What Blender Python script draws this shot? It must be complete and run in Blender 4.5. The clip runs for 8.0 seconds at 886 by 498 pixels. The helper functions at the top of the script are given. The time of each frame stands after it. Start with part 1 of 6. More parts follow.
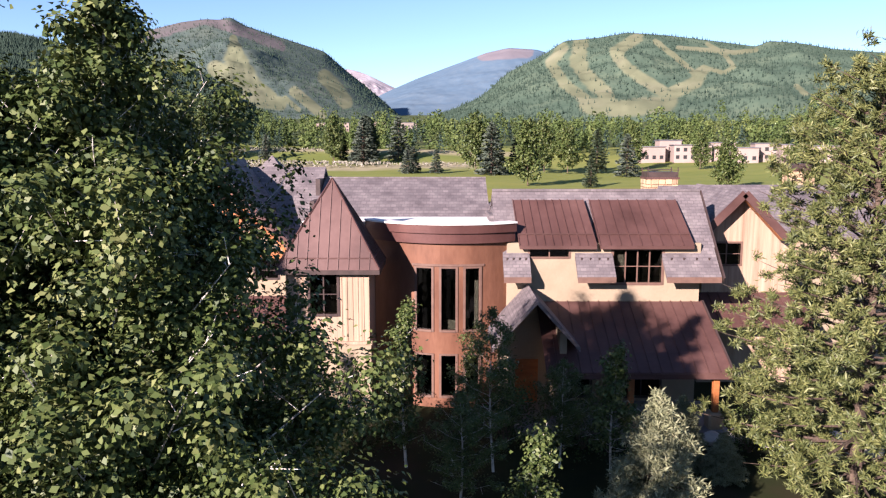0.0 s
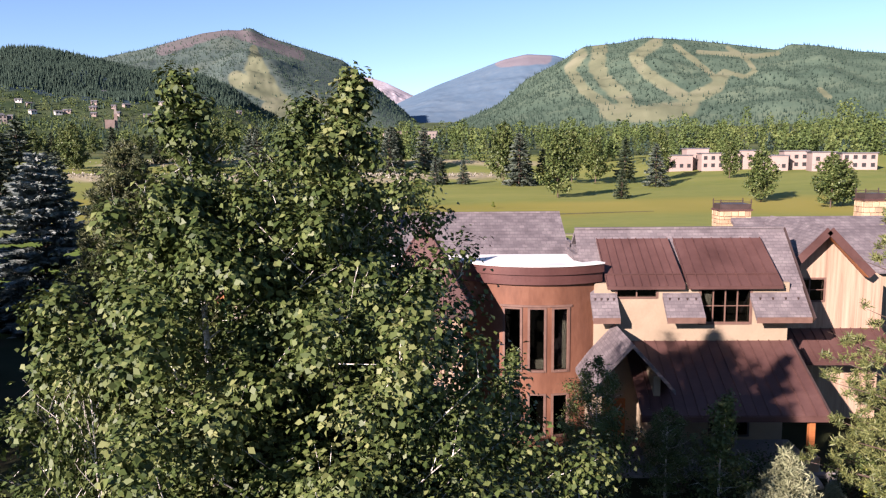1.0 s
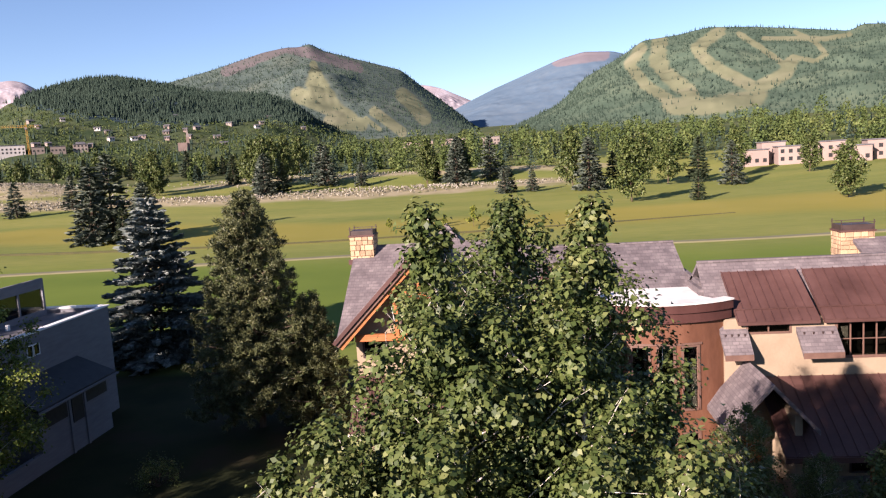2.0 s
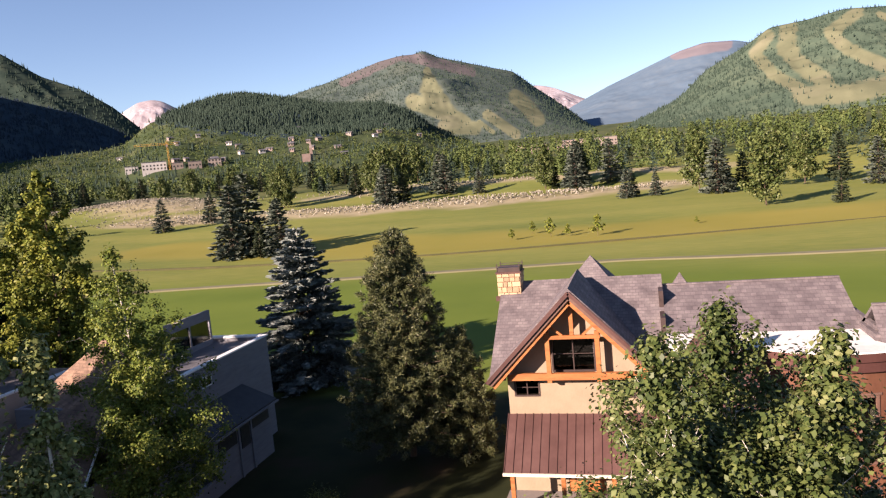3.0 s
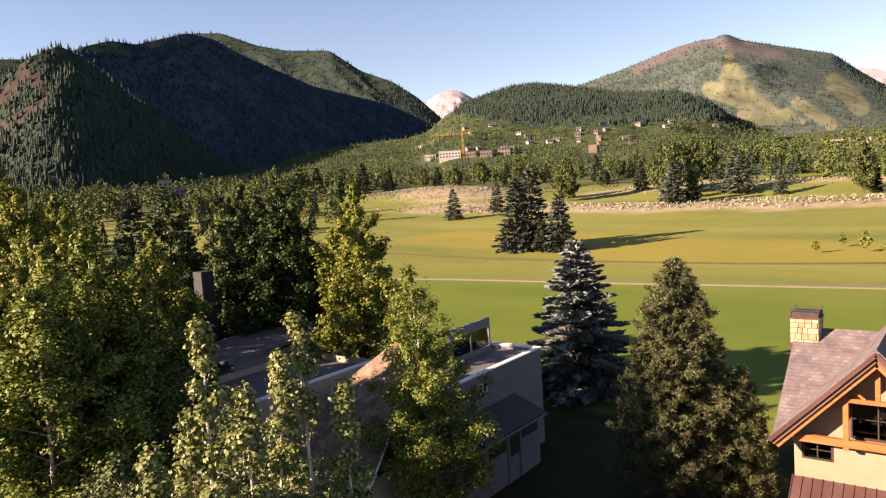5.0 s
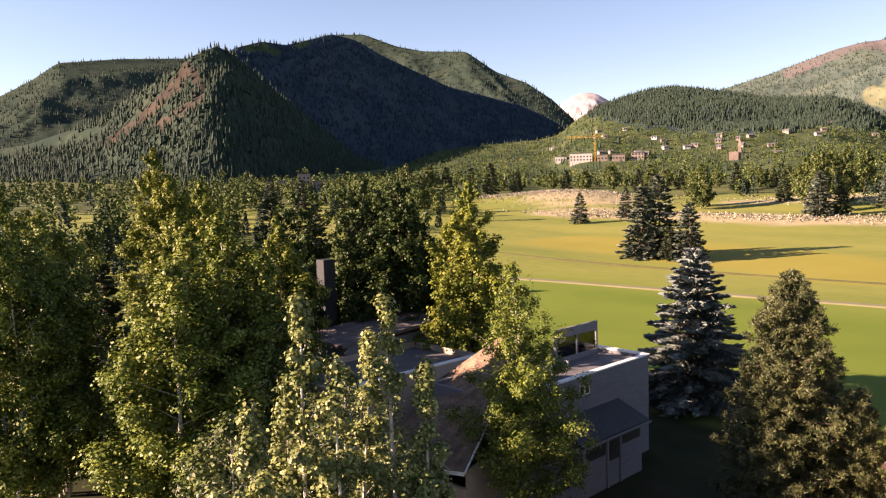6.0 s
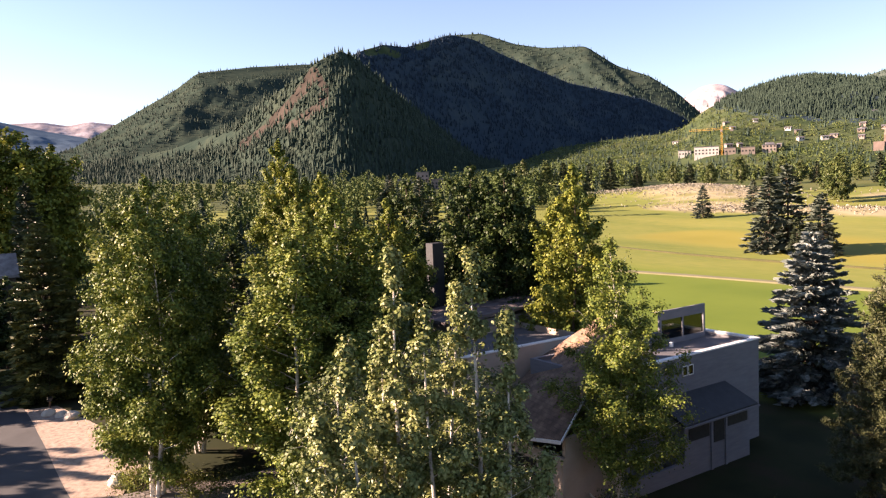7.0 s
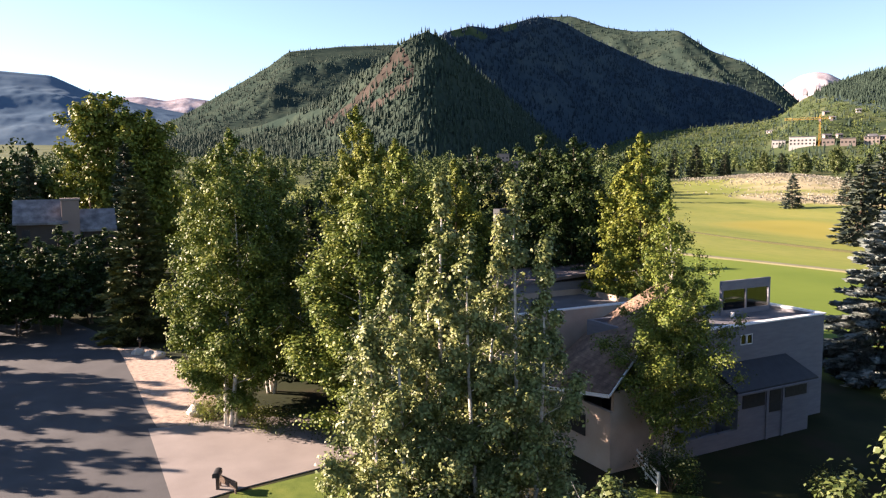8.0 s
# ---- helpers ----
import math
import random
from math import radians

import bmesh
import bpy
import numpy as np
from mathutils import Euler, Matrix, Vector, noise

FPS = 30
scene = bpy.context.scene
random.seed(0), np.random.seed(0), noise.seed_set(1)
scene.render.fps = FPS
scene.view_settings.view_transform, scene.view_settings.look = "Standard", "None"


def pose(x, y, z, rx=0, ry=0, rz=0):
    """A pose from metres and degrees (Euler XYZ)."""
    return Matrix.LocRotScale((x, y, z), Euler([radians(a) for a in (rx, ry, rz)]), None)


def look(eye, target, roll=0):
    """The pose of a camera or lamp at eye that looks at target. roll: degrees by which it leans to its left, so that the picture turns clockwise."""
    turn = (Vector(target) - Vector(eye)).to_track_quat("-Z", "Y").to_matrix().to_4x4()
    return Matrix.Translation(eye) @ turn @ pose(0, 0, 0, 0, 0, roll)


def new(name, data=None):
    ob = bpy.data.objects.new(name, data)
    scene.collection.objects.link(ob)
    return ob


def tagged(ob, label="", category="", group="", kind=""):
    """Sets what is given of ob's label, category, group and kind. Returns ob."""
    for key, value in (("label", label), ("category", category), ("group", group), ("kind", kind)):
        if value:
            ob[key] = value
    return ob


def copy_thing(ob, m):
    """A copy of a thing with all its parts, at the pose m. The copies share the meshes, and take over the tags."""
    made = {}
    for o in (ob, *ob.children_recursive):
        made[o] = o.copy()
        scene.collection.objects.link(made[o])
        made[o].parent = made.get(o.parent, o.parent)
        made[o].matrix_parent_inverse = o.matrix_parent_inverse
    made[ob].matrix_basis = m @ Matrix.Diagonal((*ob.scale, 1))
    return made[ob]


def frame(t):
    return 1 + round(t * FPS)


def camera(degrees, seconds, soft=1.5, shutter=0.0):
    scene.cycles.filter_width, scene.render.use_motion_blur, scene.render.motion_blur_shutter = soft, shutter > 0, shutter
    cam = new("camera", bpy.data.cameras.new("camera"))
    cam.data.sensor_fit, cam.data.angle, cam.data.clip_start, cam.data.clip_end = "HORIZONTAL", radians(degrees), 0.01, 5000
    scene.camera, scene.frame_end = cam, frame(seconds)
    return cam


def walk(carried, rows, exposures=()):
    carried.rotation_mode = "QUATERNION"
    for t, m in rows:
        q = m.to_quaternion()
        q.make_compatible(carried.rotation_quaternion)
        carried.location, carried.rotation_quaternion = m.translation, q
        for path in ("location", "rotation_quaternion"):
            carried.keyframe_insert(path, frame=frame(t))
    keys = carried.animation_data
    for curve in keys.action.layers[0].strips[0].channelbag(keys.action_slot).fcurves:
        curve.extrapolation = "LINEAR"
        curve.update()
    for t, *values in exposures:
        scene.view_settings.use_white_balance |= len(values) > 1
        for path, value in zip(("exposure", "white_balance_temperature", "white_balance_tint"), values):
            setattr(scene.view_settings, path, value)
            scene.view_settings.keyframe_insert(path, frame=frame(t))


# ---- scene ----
cam = camera(62.6, 8.0, soft=1.25)
METRES, EYE, TILT, LEAN, TURN = 20.0, 12.5, -8.0, 0.0, 0.0
ROWS = [
    (0.0, 0.0, 0.0, 0.0, 0.0, 0.0, -0.0),
    (0.5, -0.0852, -0.0104, 0.0403, 0.48, 0.35, 0.08),
    (1.0, -0.1654, -0.02, 0.0834, 1.46, 0.51, 0.37),
    (1.5, -0.2399, -0.029, 0.1294, 3.32, 0.69, 1.47),
    (3.0, -0.3895, -0.0924, 0.2927, 15.47, 1.57, 3.29),
    (3.5, -0.4055, -0.1051, 0.3403, 20.58, 1.32, 2.33),
    (4.0, -0.4071, -0.1154, 0.379, 26.08, 1.0, 1.69),
    (4.5, -0.3972, -0.1171, 0.4039, 31.71, 1.07, 0.62),
    (6.0, -0.2898, -0.119, 0.3919, 46.97, 0.73, -4.17),
    (6.5, -0.2374, -0.1247, 0.3642, 51.56, 0.48, -4.49),
    (7.0, -0.183, -0.1293, 0.3285, 56.26, -0.08, -4.34),
    (7.5, -0.1338, -0.1269, 0.2887, 60.05, -0.84, -5.01),
    (8.0, -0.0744, -0.1223, 0.2453, 62.47, -1.99, -6.73),
]
walk(cam, [(t, pose(0, 0, EYE, TILT, LEAN, TURN) @ pose(METRES * x, METRES * y, METRES * z, 90 + pitch, roll, yaw)) for t, x, y, z, yaw, pitch, roll in ROWS],
     exposures=[(0.0, 1.9, 5650, 21), (1.5, 1.73, 5850, 22), (3.0, 1.76, 6450, 23), (4.5, 1.95, 7350, 25), (6.0, 2.28, 7650, 28), (7.0, 2.48, 7200, 26), (8.0, 2.5, 6600, 19)])

# ---------------------------------------------------------------- world and sun
SUN_ELEV, SUN_FROM = 21.3, (-0.61, -0.793)
world = bpy.data.worlds.new("sky")
scene.world = world
world.use_nodes = True
wn = world.node_tree
sky = wn.nodes.new("ShaderNodeTexSky")
sky.sky_type, sky.sun_disc = "NISHITA", False
sky.sun_elevation = radians(SUN_ELEV)
sky.sun_rotation = math.atan2(SUN_FROM[0], SUN_FROM[1])
sky.altitude, sky.air_density, sky.dust_density, sky.ozone_density = 2400, 1.1, 0.4, 1.6
wn.links.new(sky.outputs[0], wn.nodes["Background"].inputs[0])
wn.nodes["Background"].inputs[1].default_value = 0.05
sun = new("sun", bpy.data.lights.new("sun", "SUN"))
sun.data.energy, sun.data.angle, sun.data.color = 5.0, radians(0.53), (1.0, 0.82, 0.655)
sd = Vector((SUN_FROM[0] * math.cos(radians(SUN_ELEV)), SUN_FROM[1] * math.cos(radians(SUN_ELEV)), math.sin(radians(SUN_ELEV))))
sun.matrix_world = look(sd * 100, (0, 0, 0))


# ---------------------------------------------------------------- materials
def mat(name, stops, scale=3.0, rough=0.8, metal=0.0, bump=0.3, detail=0.25, island=0.0, objrand=0.0, stretch=(1, 1, 1), spec=0.3, fine=9.0, translucent=0.0, kind="noise"):
    """A surface with variation at two scales; stops are its colours from dark to light."""
    m = bpy.data.materials.new(name)
    m.use_nodes = True
    n, l = m.node_tree.nodes, m.node_tree.links
    b = n["Principled BSDF"]
    b.inputs["Roughness"].default_value, b.inputs["Metallic"].default_value = rough, metal
    b.inputs["Specular IOR Level"].default_value = spec
    geo = n.new("ShaderNodeNewGeometry")
    mp = n.new("ShaderNodeMapping")
    mp.inputs["Scale"].default_value = stretch
    l.new(geo.outputs["Position"], mp.inputs[0])
    big, small = n.new("ShaderNodeTexNoise"), n.new("ShaderNodeTexNoise")
    big.inputs["Scale"].default_value, big.inputs["Detail"].default_value = scale, 5
    small.inputs["Scale"].default_value, small.inputs["Detail"].default_value = scale * fine, 3
    l.new(mp.outputs[0], big.inputs[0]), l.new(mp.outputs[0], small.inputs[0])
    mix = n.new("ShaderNodeMath")
    mix.operation = "MULTIPLY_ADD"
    l.new(small.outputs[0], mix.inputs[0])
    mix.inputs[1].default_value = detail
    l.new(big.outputs[0], mix.inputs[2])
    value = mix.outputs[0]
    for amount, socket in ((island, geo.outputs["Random Per Island"]), (objrand, None)):
        if amount:
            if socket is None:
                socket = n.new("ShaderNodeObjectInfo").outputs["Random"]
            add = n.new("ShaderNodeMath")
            add.operation = "MULTIPLY_ADD"
            l.new(socket, add.inputs[0])
            add.inputs[1].default_value = amount
            l.new(value, add.inputs[2])
            value = add.outputs[0]
    top = 0.5 + 0.5 * detail + 0.5 * island + 0.5 * objrand
    span = 0.22 + 0.3 * detail + 0.5 * island + 0.5 * objrand
    rng = n.new("ShaderNodeMapRange")
    rng.inputs[1].default_value, rng.inputs[2].default_value = top - span, top + span
    l.new(value, rng.inputs[0])
    ramp = n.new("ShaderNodeValToRGB")
    while len(ramp.color_ramp.elements) < len(stops):
        ramp.color_ramp.elements.new(0.5)
    for i, c in enumerate(stops):
        ramp.color_ramp.elements[i].position = i / max(1, len(stops) - 1)
        ramp.color_ramp.elements[i].color = (*c, 1)
    l.new(rng.outputs[0], ramp.inputs[0])
    l.new(ramp.outputs[0], b.inputs["Base Color"])
    if bump:
        bp = n.new("ShaderNodeBump")
        bp.inputs["Strength"].default_value = bump
        bp.inputs["Distance"].default_value = 0.05
        l.new(small.outputs[0], bp.inputs["Height"])
        l.new(bp.outputs[0], b.inputs["Normal"])
    if translucent:
        tr, ms = n.new("ShaderNodeBsdfTranslucent"), n.new("ShaderNodeMixShader")
        l.new(ramp.outputs[0], tr.inputs[0])
        ms.inputs[0].default_value = translucent
        l.new(b.outputs[0], ms.inputs[1]), l.new(tr.outputs[0], ms.inputs[2])
        l.new(ms.outputs[0], n["Material Output"].inputs[0])
    return m


def cover(m, stops, scale, attr="cover", edge=0.5, soft=0.2, jitter=1.3, jscale=0.02):
    """Adds to a material a second land cover where the mesh's own attribute says so."""
    n, l = m.node_tree.nodes, m.node_tree.links
    b = n["Principled BSDF"]
    first = b.inputs["Base Color"].links[0].from_socket
    at, geo = n.new("ShaderNodeAttribute"), n.new("ShaderNodeNewGeometry")
    at.attribute_name = attr
    j, tex = n.new("ShaderNodeTexNoise"), n.new("ShaderNodeTexNoise")
    j.inputs["Scale"].default_value, j.inputs["Detail"].default_value = jscale, 6
    tex.inputs["Scale"].default_value, tex.inputs["Detail"].default_value = scale, 6
    l.new(geo.outputs["Position"], j.inputs[0]), l.new(geo.outputs["Position"], tex.inputs[0])
    add = n.new("ShaderNodeMath")
    add.operation = "MULTIPLY_ADD"
    l.new(j.outputs[0], add.inputs[0])
    add.inputs[1].default_value = jitter
    l.new(at.outputs["Fac"], add.inputs[2])
    rng = n.new("ShaderNodeMapRange")
    rng.interpolation_type = "SMOOTHSTEP"
    e = edge + jitter * 0.5
    rng.inputs[1].default_value, rng.inputs[2].default_value = e - soft, e + soft
    l.new(add.outputs[0], rng.inputs[0])
    ramp = n.new("ShaderNodeValToRGB")
    while len(ramp.color_ramp.elements) < len(stops):
        ramp.color_ramp.elements.new(0.5)
    for i, c in enumerate(stops):
        ramp.color_ramp.elements[i].position = 0.3 + 0.4 * i / max(1, len(stops) - 1)
        ramp.color_ramp.elements[i].color = (*c, 1)
    l.new(tex.outputs[0], ramp.inputs[0])
    mix = n.new("ShaderNodeMix")
    mix.data_type = "RGBA"
    l.new(rng.outputs[0], mix.inputs[0])
    l.new(first, mix.inputs[6]), l.new(ramp.outputs[0], mix.inputs[7])
    l.new(mix.outputs[2], b.inputs["Base Color"])
    return m


def shingle_mat(name, stops, along="x", w=0.3, h=0.14):
    """Laid shingles: courses of boards of uneven tone."""
    m = mat(name, stops, 1.2, rough=0.85, bump=0.0)
    n, l = m.node_tree.nodes, m.node_tree.links
    b = n["Principled BSDF"]
    geo, sep, com = n.new("ShaderNodeNewGeometry"), n.new("ShaderNodeSeparateXYZ"), n.new("ShaderNodeCombineXYZ")
    l.new(geo.outputs["Position"], sep.inputs[0])
    l.new(sep.outputs[0 if along == "x" else 1], com.inputs[0])
    l.new(sep.outputs[2], com.inputs[1])
    br = n.new("ShaderNodeTexBrick")
    br.inputs["Scale"].default_value = 1.0
    br.inputs["Brick Width"].default_value, br.inputs["Row Height"].default_value = w, h
    br.inputs["Mortar Size"].default_value = 0.012
    br.inputs["Color1"].default_value, br.inputs["Color2"].default_value, br.inputs["Mortar"].default_value = (0.74, 0.73, 0.74, 1), (1.18, 1.15, 1.14, 1), (0.62, 0.62, 0.62, 1)
    l.new(com.outputs[0], br.inputs[0])
    mul = n.new("ShaderNodeMix")
    mul.data_type, mul.blend_type = "RGBA", "MULTIPLY"
    mul.inputs[0].default_value = 0.75
    l.new(b.inputs["Base Color"].links[0].from_socket, mul.inputs[6])
    l.new(br.outputs[0], mul.inputs[7])
    l.new(mul.outputs[2], b.inputs["Base Color"])
    bp = n.new("ShaderNodeBump")
    bp.inputs["Strength"].default_value, bp.inputs["Distance"].default_value = 0.6, 0.03
    l.new(br.outputs[0], bp.inputs["Height"]), l.new(bp.outputs[0], b.inputs["Normal"])
    return m


def glass_mat(name, tint):
    m = bpy.data.materials.new(name)
    m.use_nodes = True
    b = m.node_tree.nodes["Principled BSDF"]
    b.inputs["Base Color"].default_value = (*tint, 1)
    b.inputs["Roughness"].default_value = 0.04
    b.inputs["Transmission Weight"].default_value = 1.0
    b.inputs["IOR"].default_value = 1.35
    return m


LEAF_ASPEN = mat("aspen_leaf", [(0.019, 0.033, 0.009), (0.043, 0.064, 0.016), (0.09, 0.112, 0.031), (0.21, 0.212, 0.085)], 0.5, rough=0.5, bump=0, island=0.7, translucent=0.1, spec=0.22)
LEAF_PALE = mat("pale_aspen_leaf", [(0.045, 0.062, 0.018), (0.108, 0.134, 0.036), (0.2, 0.218, 0.07), (0.4, 0.39, 0.17)], 0.5, rough=0.5, bump=0, island=0.8, translucent=0.1, spec=0.26)
NEEDLE_MID = mat("grey_green_needle", [(0.03, 0.044, 0.03), (0.066, 0.084, 0.06), (0.125, 0.14, 0.105)], 0.6, rough=0.55, bump=0, island=0.8, spec=0.3)
LEAF_SUNNY = mat("sunny_aspen_leaf", [(0.027, 0.048, 0.009), (0.072, 0.104, 0.017), (0.15, 0.18, 0.033), (0.3, 0.3, 0.07)], 0.3, rough=0.5, bump=0, island=0.75, translucent=0.1, spec=0.14)
NEEDLE_OLIVE = mat("olive_pine_needle", [(0.022, 0.03, 0.011), (0.058, 0.068, 0.025), (0.15, 0.148, 0.06)], 0.6, rough=0.55, bump=0, island=0.8, spec=0.3)
FAR_BRIGHT = mat("far_pale_wall", [(0.4, 0.37, 0.34), (0.52, 0.49, 0.46)], 0.1, rough=0.9, bump=0)
SLATE_FLUE = mat("dark_flue_metal", [(0.016, 0.018, 0.022), (0.03, 0.033, 0.038)], 2, rough=0.6, bump=0.1)
LODGE_ROOF = mat("pale_shake_roof", [(0.05, 0.047, 0.048), (0.14, 0.13, 0.13), (0.26, 0.245, 0.24)], 0.9, rough=0.9, bump=0.4)
FAR_DARK = mat("dark_timber_wall", [(0.04, 0.032, 0.026), (0.07, 0.056, 0.045)], 0.5, rough=0.9, bump=0.1)
LEAF_DARK = mat("cottonwood_leaf", [(0.014, 0.027, 0.009), (0.033, 0.054, 0.014), (0.076, 0.1, 0.025)], 0.4, rough=0.5, bump=0, island=0.8, translucent=0.1, spec=0.14)
LEAF_GOLD = mat("yellowing_leaf", [(0.05, 0.074, 0.013), (0.125, 0.15, 0.024), (0.26, 0.25, 0.044)], 0.4, rough=0.5, bump=0, island=0.8, translucent=0.14, spec=0.12)
NEEDLE_BLUE = mat("blue_spruce_needle", [(0.06, 0.078, 0.068), (0.15, 0.178, 0.16), (0.33, 0.35, 0.325)], 0.6, rough=0.55, bump=0, island=0.8, spec=0.3)
NEEDLE_PINE = mat("pine_needle", [(0.03, 0.044, 0.013), (0.088, 0.1, 0.03), (0.2, 0.195, 0.065)], 0.6, rough=0.55, bump=0, island=0.8, spec=0.3)
NEEDLE_DARK = mat("dark_spruce_needle", [(0.018, 0.03, 0.016), (0.038, 0.055, 0.026), (0.07, 0.08, 0.04)], 0.6, rough=0.6, bump=0, island=0.8, spec=0.3)
NEEDLE_PALE = mat("pale_juniper_needle", [(0.08, 0.09, 0.045), (0.17, 0.178, 0.095), (0.29, 0.28, 0.165)], 0.9, rough=0.6, bump=0, island=0.8, spec=0.3)
BARK_WHITE = mat("aspen_bark", [(0.12, 0.1, 0.08), (0.5, 0.46, 0.4), (0.62, 0.58, 0.52)], 2.5, rough=0.8, stretch=(1, 1, 1.5), bump=0.4)
BARK_BROWN = mat("brown_bark", [(0.05, 0.035, 0.025), (0.13, 0.09, 0.065)], 3, rough=0.9, stretch=(3, 3, 0.6), bump=0.8)
FAR_LEAF = mat("far_leaf", [(0.028, 0.048, 0.016), (0.068, 0.094, 0.028), (0.148, 0.162, 0.052)], 0.06, rough=0.7, bump=0, island=0.18, spec=0.1)
# conifer green pushed to navy: hazy mountain shade is in this colour
SHADE_NEEDLE = mat("haze_blue_needle", [(0.01, 0.021, 0.036), (0.02, 0.036, 0.052)], 0.02, rough=0.8, bump=0, island=0.8, spec=0.1)
FAR_NEEDLE = mat("far_needle", [(0.02, 0.036, 0.026), (0.04, 0.06, 0.042)], 0.02, rough=0.8, bump=0, island=0.8, spec=0.1)
METAL_ROOF = mat("rust_brown_metal", [(0.05, 0.024, 0.02), (0.08, 0.04, 0.034), (0.112, 0.06, 0.051)], 0.5, rough=0.5, metal=0.15, bump=0.05, stretch=(1, 1, 1), spec=0.3)
COPPER = mat("weathered_copper", [(0.08, 0.034, 0.02), (0.145, 0.065, 0.038), (0.215, 0.104, 0.062)], 0.8, rough=0.5, metal=0.25, bump=0.08, stretch=(1, 1, 0.35))
COPPER_DARK = mat("dark_copper_band", [(0.06, 0.025, 0.022), (0.11, 0.05, 0.042)], 0.9, rough=0.45, metal=0.3, bump=0.05)
SHINGLE = shingle_mat("grey_brown_shingle", [(0.08, 0.067, 0.07), (0.128, 0.109, 0.111), (0.185, 0.162, 0.158)])
SHINGLE_Y = shingle_mat("grey_brown_shingle_side", [(0.08, 0.067, 0.07), (0.128, 0.109, 0.111), (0.185, 0.162, 0.158)], along="y")
CEDAR = shingle_mat("brown_cedar_shake", [(0.075, 0.048, 0.037), (0.165, 0.107, 0.074), (0.3, 0.2, 0.135)], w=0.35, h=0.16)
STUCCO = mat("tan_stucco", [(0.224, 0.172, 0.114), (0.282, 0.22, 0.15)], 1.0, rough=0.9, bump=0.25)
SIDING = mat("pale_wood_siding", [(0.18, 0.117, 0.0765), (0.306, 0.211, 0.144), (0.387, 0.288, 0.207)], 1.6, rough=0.8, stretch=(4, 4, 0.12), bump=0.2)
TIMBER = mat("orange_timber", [(0.2, 0.065, 0.02), (0.31, 0.11, 0.034), (0.38, 0.15, 0.05)], 2.0, rough=0.55, stretch=(0.4, 3, 3), bump=0.15)
TRIM = mat("brown_trim", [(0.09, 0.05, 0.038), (0.145, 0.085, 0.062)], 3, rough=0.6, bump=0.1)
DARK_TRIM = mat("dark_metal_trim", [(0.03, 0.02, 0.018), (0.06, 0.04, 0.035)], 3, rough=0.5, bump=0.05)
MEMBRANE = mat("white_roof_membrane", [(0.458, 0.44, 0.414), (0.634, 0.607, 0.563), (0.704, 0.678, 0.634)], 0.35, rough=0.7, bump=0.1)
STONE = mat("tan_stone", [(0.2, 0.13, 0.08), (0.36, 0.25, 0.15), (0.5, 0.37, 0.22)], 1.5, rough=0.9, bump=0.6, objrand=0.8)
# pale siding toned down to grey-blue, with the wall's shade in the colour
WHITE_WALL = mat("shade_grey_siding", [(0.12, 0.12, 0.135), (0.165, 0.165, 0.18)], 1.0, rough=0.8, stretch=(1, 1, 6), bump=0.15)
PEACH_WALL = mat("peach_stucco", [(0.32, 0.25, 0.2), (0.4, 0.32, 0.26)], 1.0, rough=0.9, bump=0.2)
FLAT_ROOF = mat("dark_flat_roof", [(0.07, 0.07, 0.08), (0.14, 0.135, 0.14)], 0.5, rough=0.9, bump=0.2)
GLASS = glass_mat("window_glass", (0.05, 0.055, 0.05))
# near black, so the darkness of unlit rooms is in the colour itself
ROOM = mat("unlit_room_black", [(0.012, 0.011, 0.009), (0.03, 0.025, 0.018)], 1.0, rough=0.9, bump=0)
CURTAIN = mat("cream_curtain", [(0.5, 0.45, 0.35), (0.7, 0.64, 0.52)], 4, rough=0.9, stretch=(3, 3, 0.2), bump=0.3)
ASPHALT = mat("worn_asphalt", [(0.0316, 0.0319, 0.0335), (0.0501, 0.0502, 0.0521), (0.0659, 0.0656, 0.067)], 0.35, rough=0.9, bump=0.3, fine=40)
CONCRETE = mat("pinkish_concrete", [(0.149, 0.129, 0.118), (0.212, 0.187, 0.172)], 0.4, rough=0.9, bump=0.2, fine=30)
GRAVEL = mat("pink_gravel", [(0.15, 0.11, 0.085), (0.3, 0.23, 0.18), (0.42, 0.33, 0.27)], 2.5, rough=0.95, bump=0.8)
BOULDER = mat("pale_boulder", [(0.3, 0.26, 0.22), (0.5, 0.45, 0.38)], 2.0, rough=0.9, bump=0.6, objrand=0.4)
PATH = mat("cart_path", [(0.11, 0.106, 0.056), (0.15, 0.138, 0.082)], 0.2, rough=0.9, bump=0.1)
WHITE_PAINT = mat("white_paint", [(0.6, 0.6, 0.58), (0.78, 0.77, 0.75)], 2, rough=0.6, bump=0.1)
FAR_WALL = mat("far_house_wall", [(0.17, 0.14, 0.12), (0.27, 0.225, 0.195)], 0.1, rough=0.9, bump=0, objrand=0.8)
FAR_WHITE = mat("far_white_wall", [(0.22, 0.165, 0.14), (0.3, 0.235, 0.205)], 0.1, rough=0.9, bump=0)
BRICK_RED = mat("far_brick", [(0.17, 0.125, 0.105), (0.235, 0.175, 0.15)], 0.3, rough=0.9, bump=0)
CRANE = mat("crane_yellow", [(0.5, 0.26, 0.04), (0.6, 0.33, 0.06)], 0.5, rough=0.6, bump=0)
DITCH = mat("brown_ditch_grass", [(0.038, 0.042, 0.014), (0.075, 0.066, 0.026)], 0.3, rough=0.95, bump=0.1)
SAGE = mat("pale_sage", [(0.19, 0.18, 0.13), (0.3, 0.275, 0.215), (0.43, 0.395, 0.32)], 0.05, rough=0.9, bump=0, island=0.8)
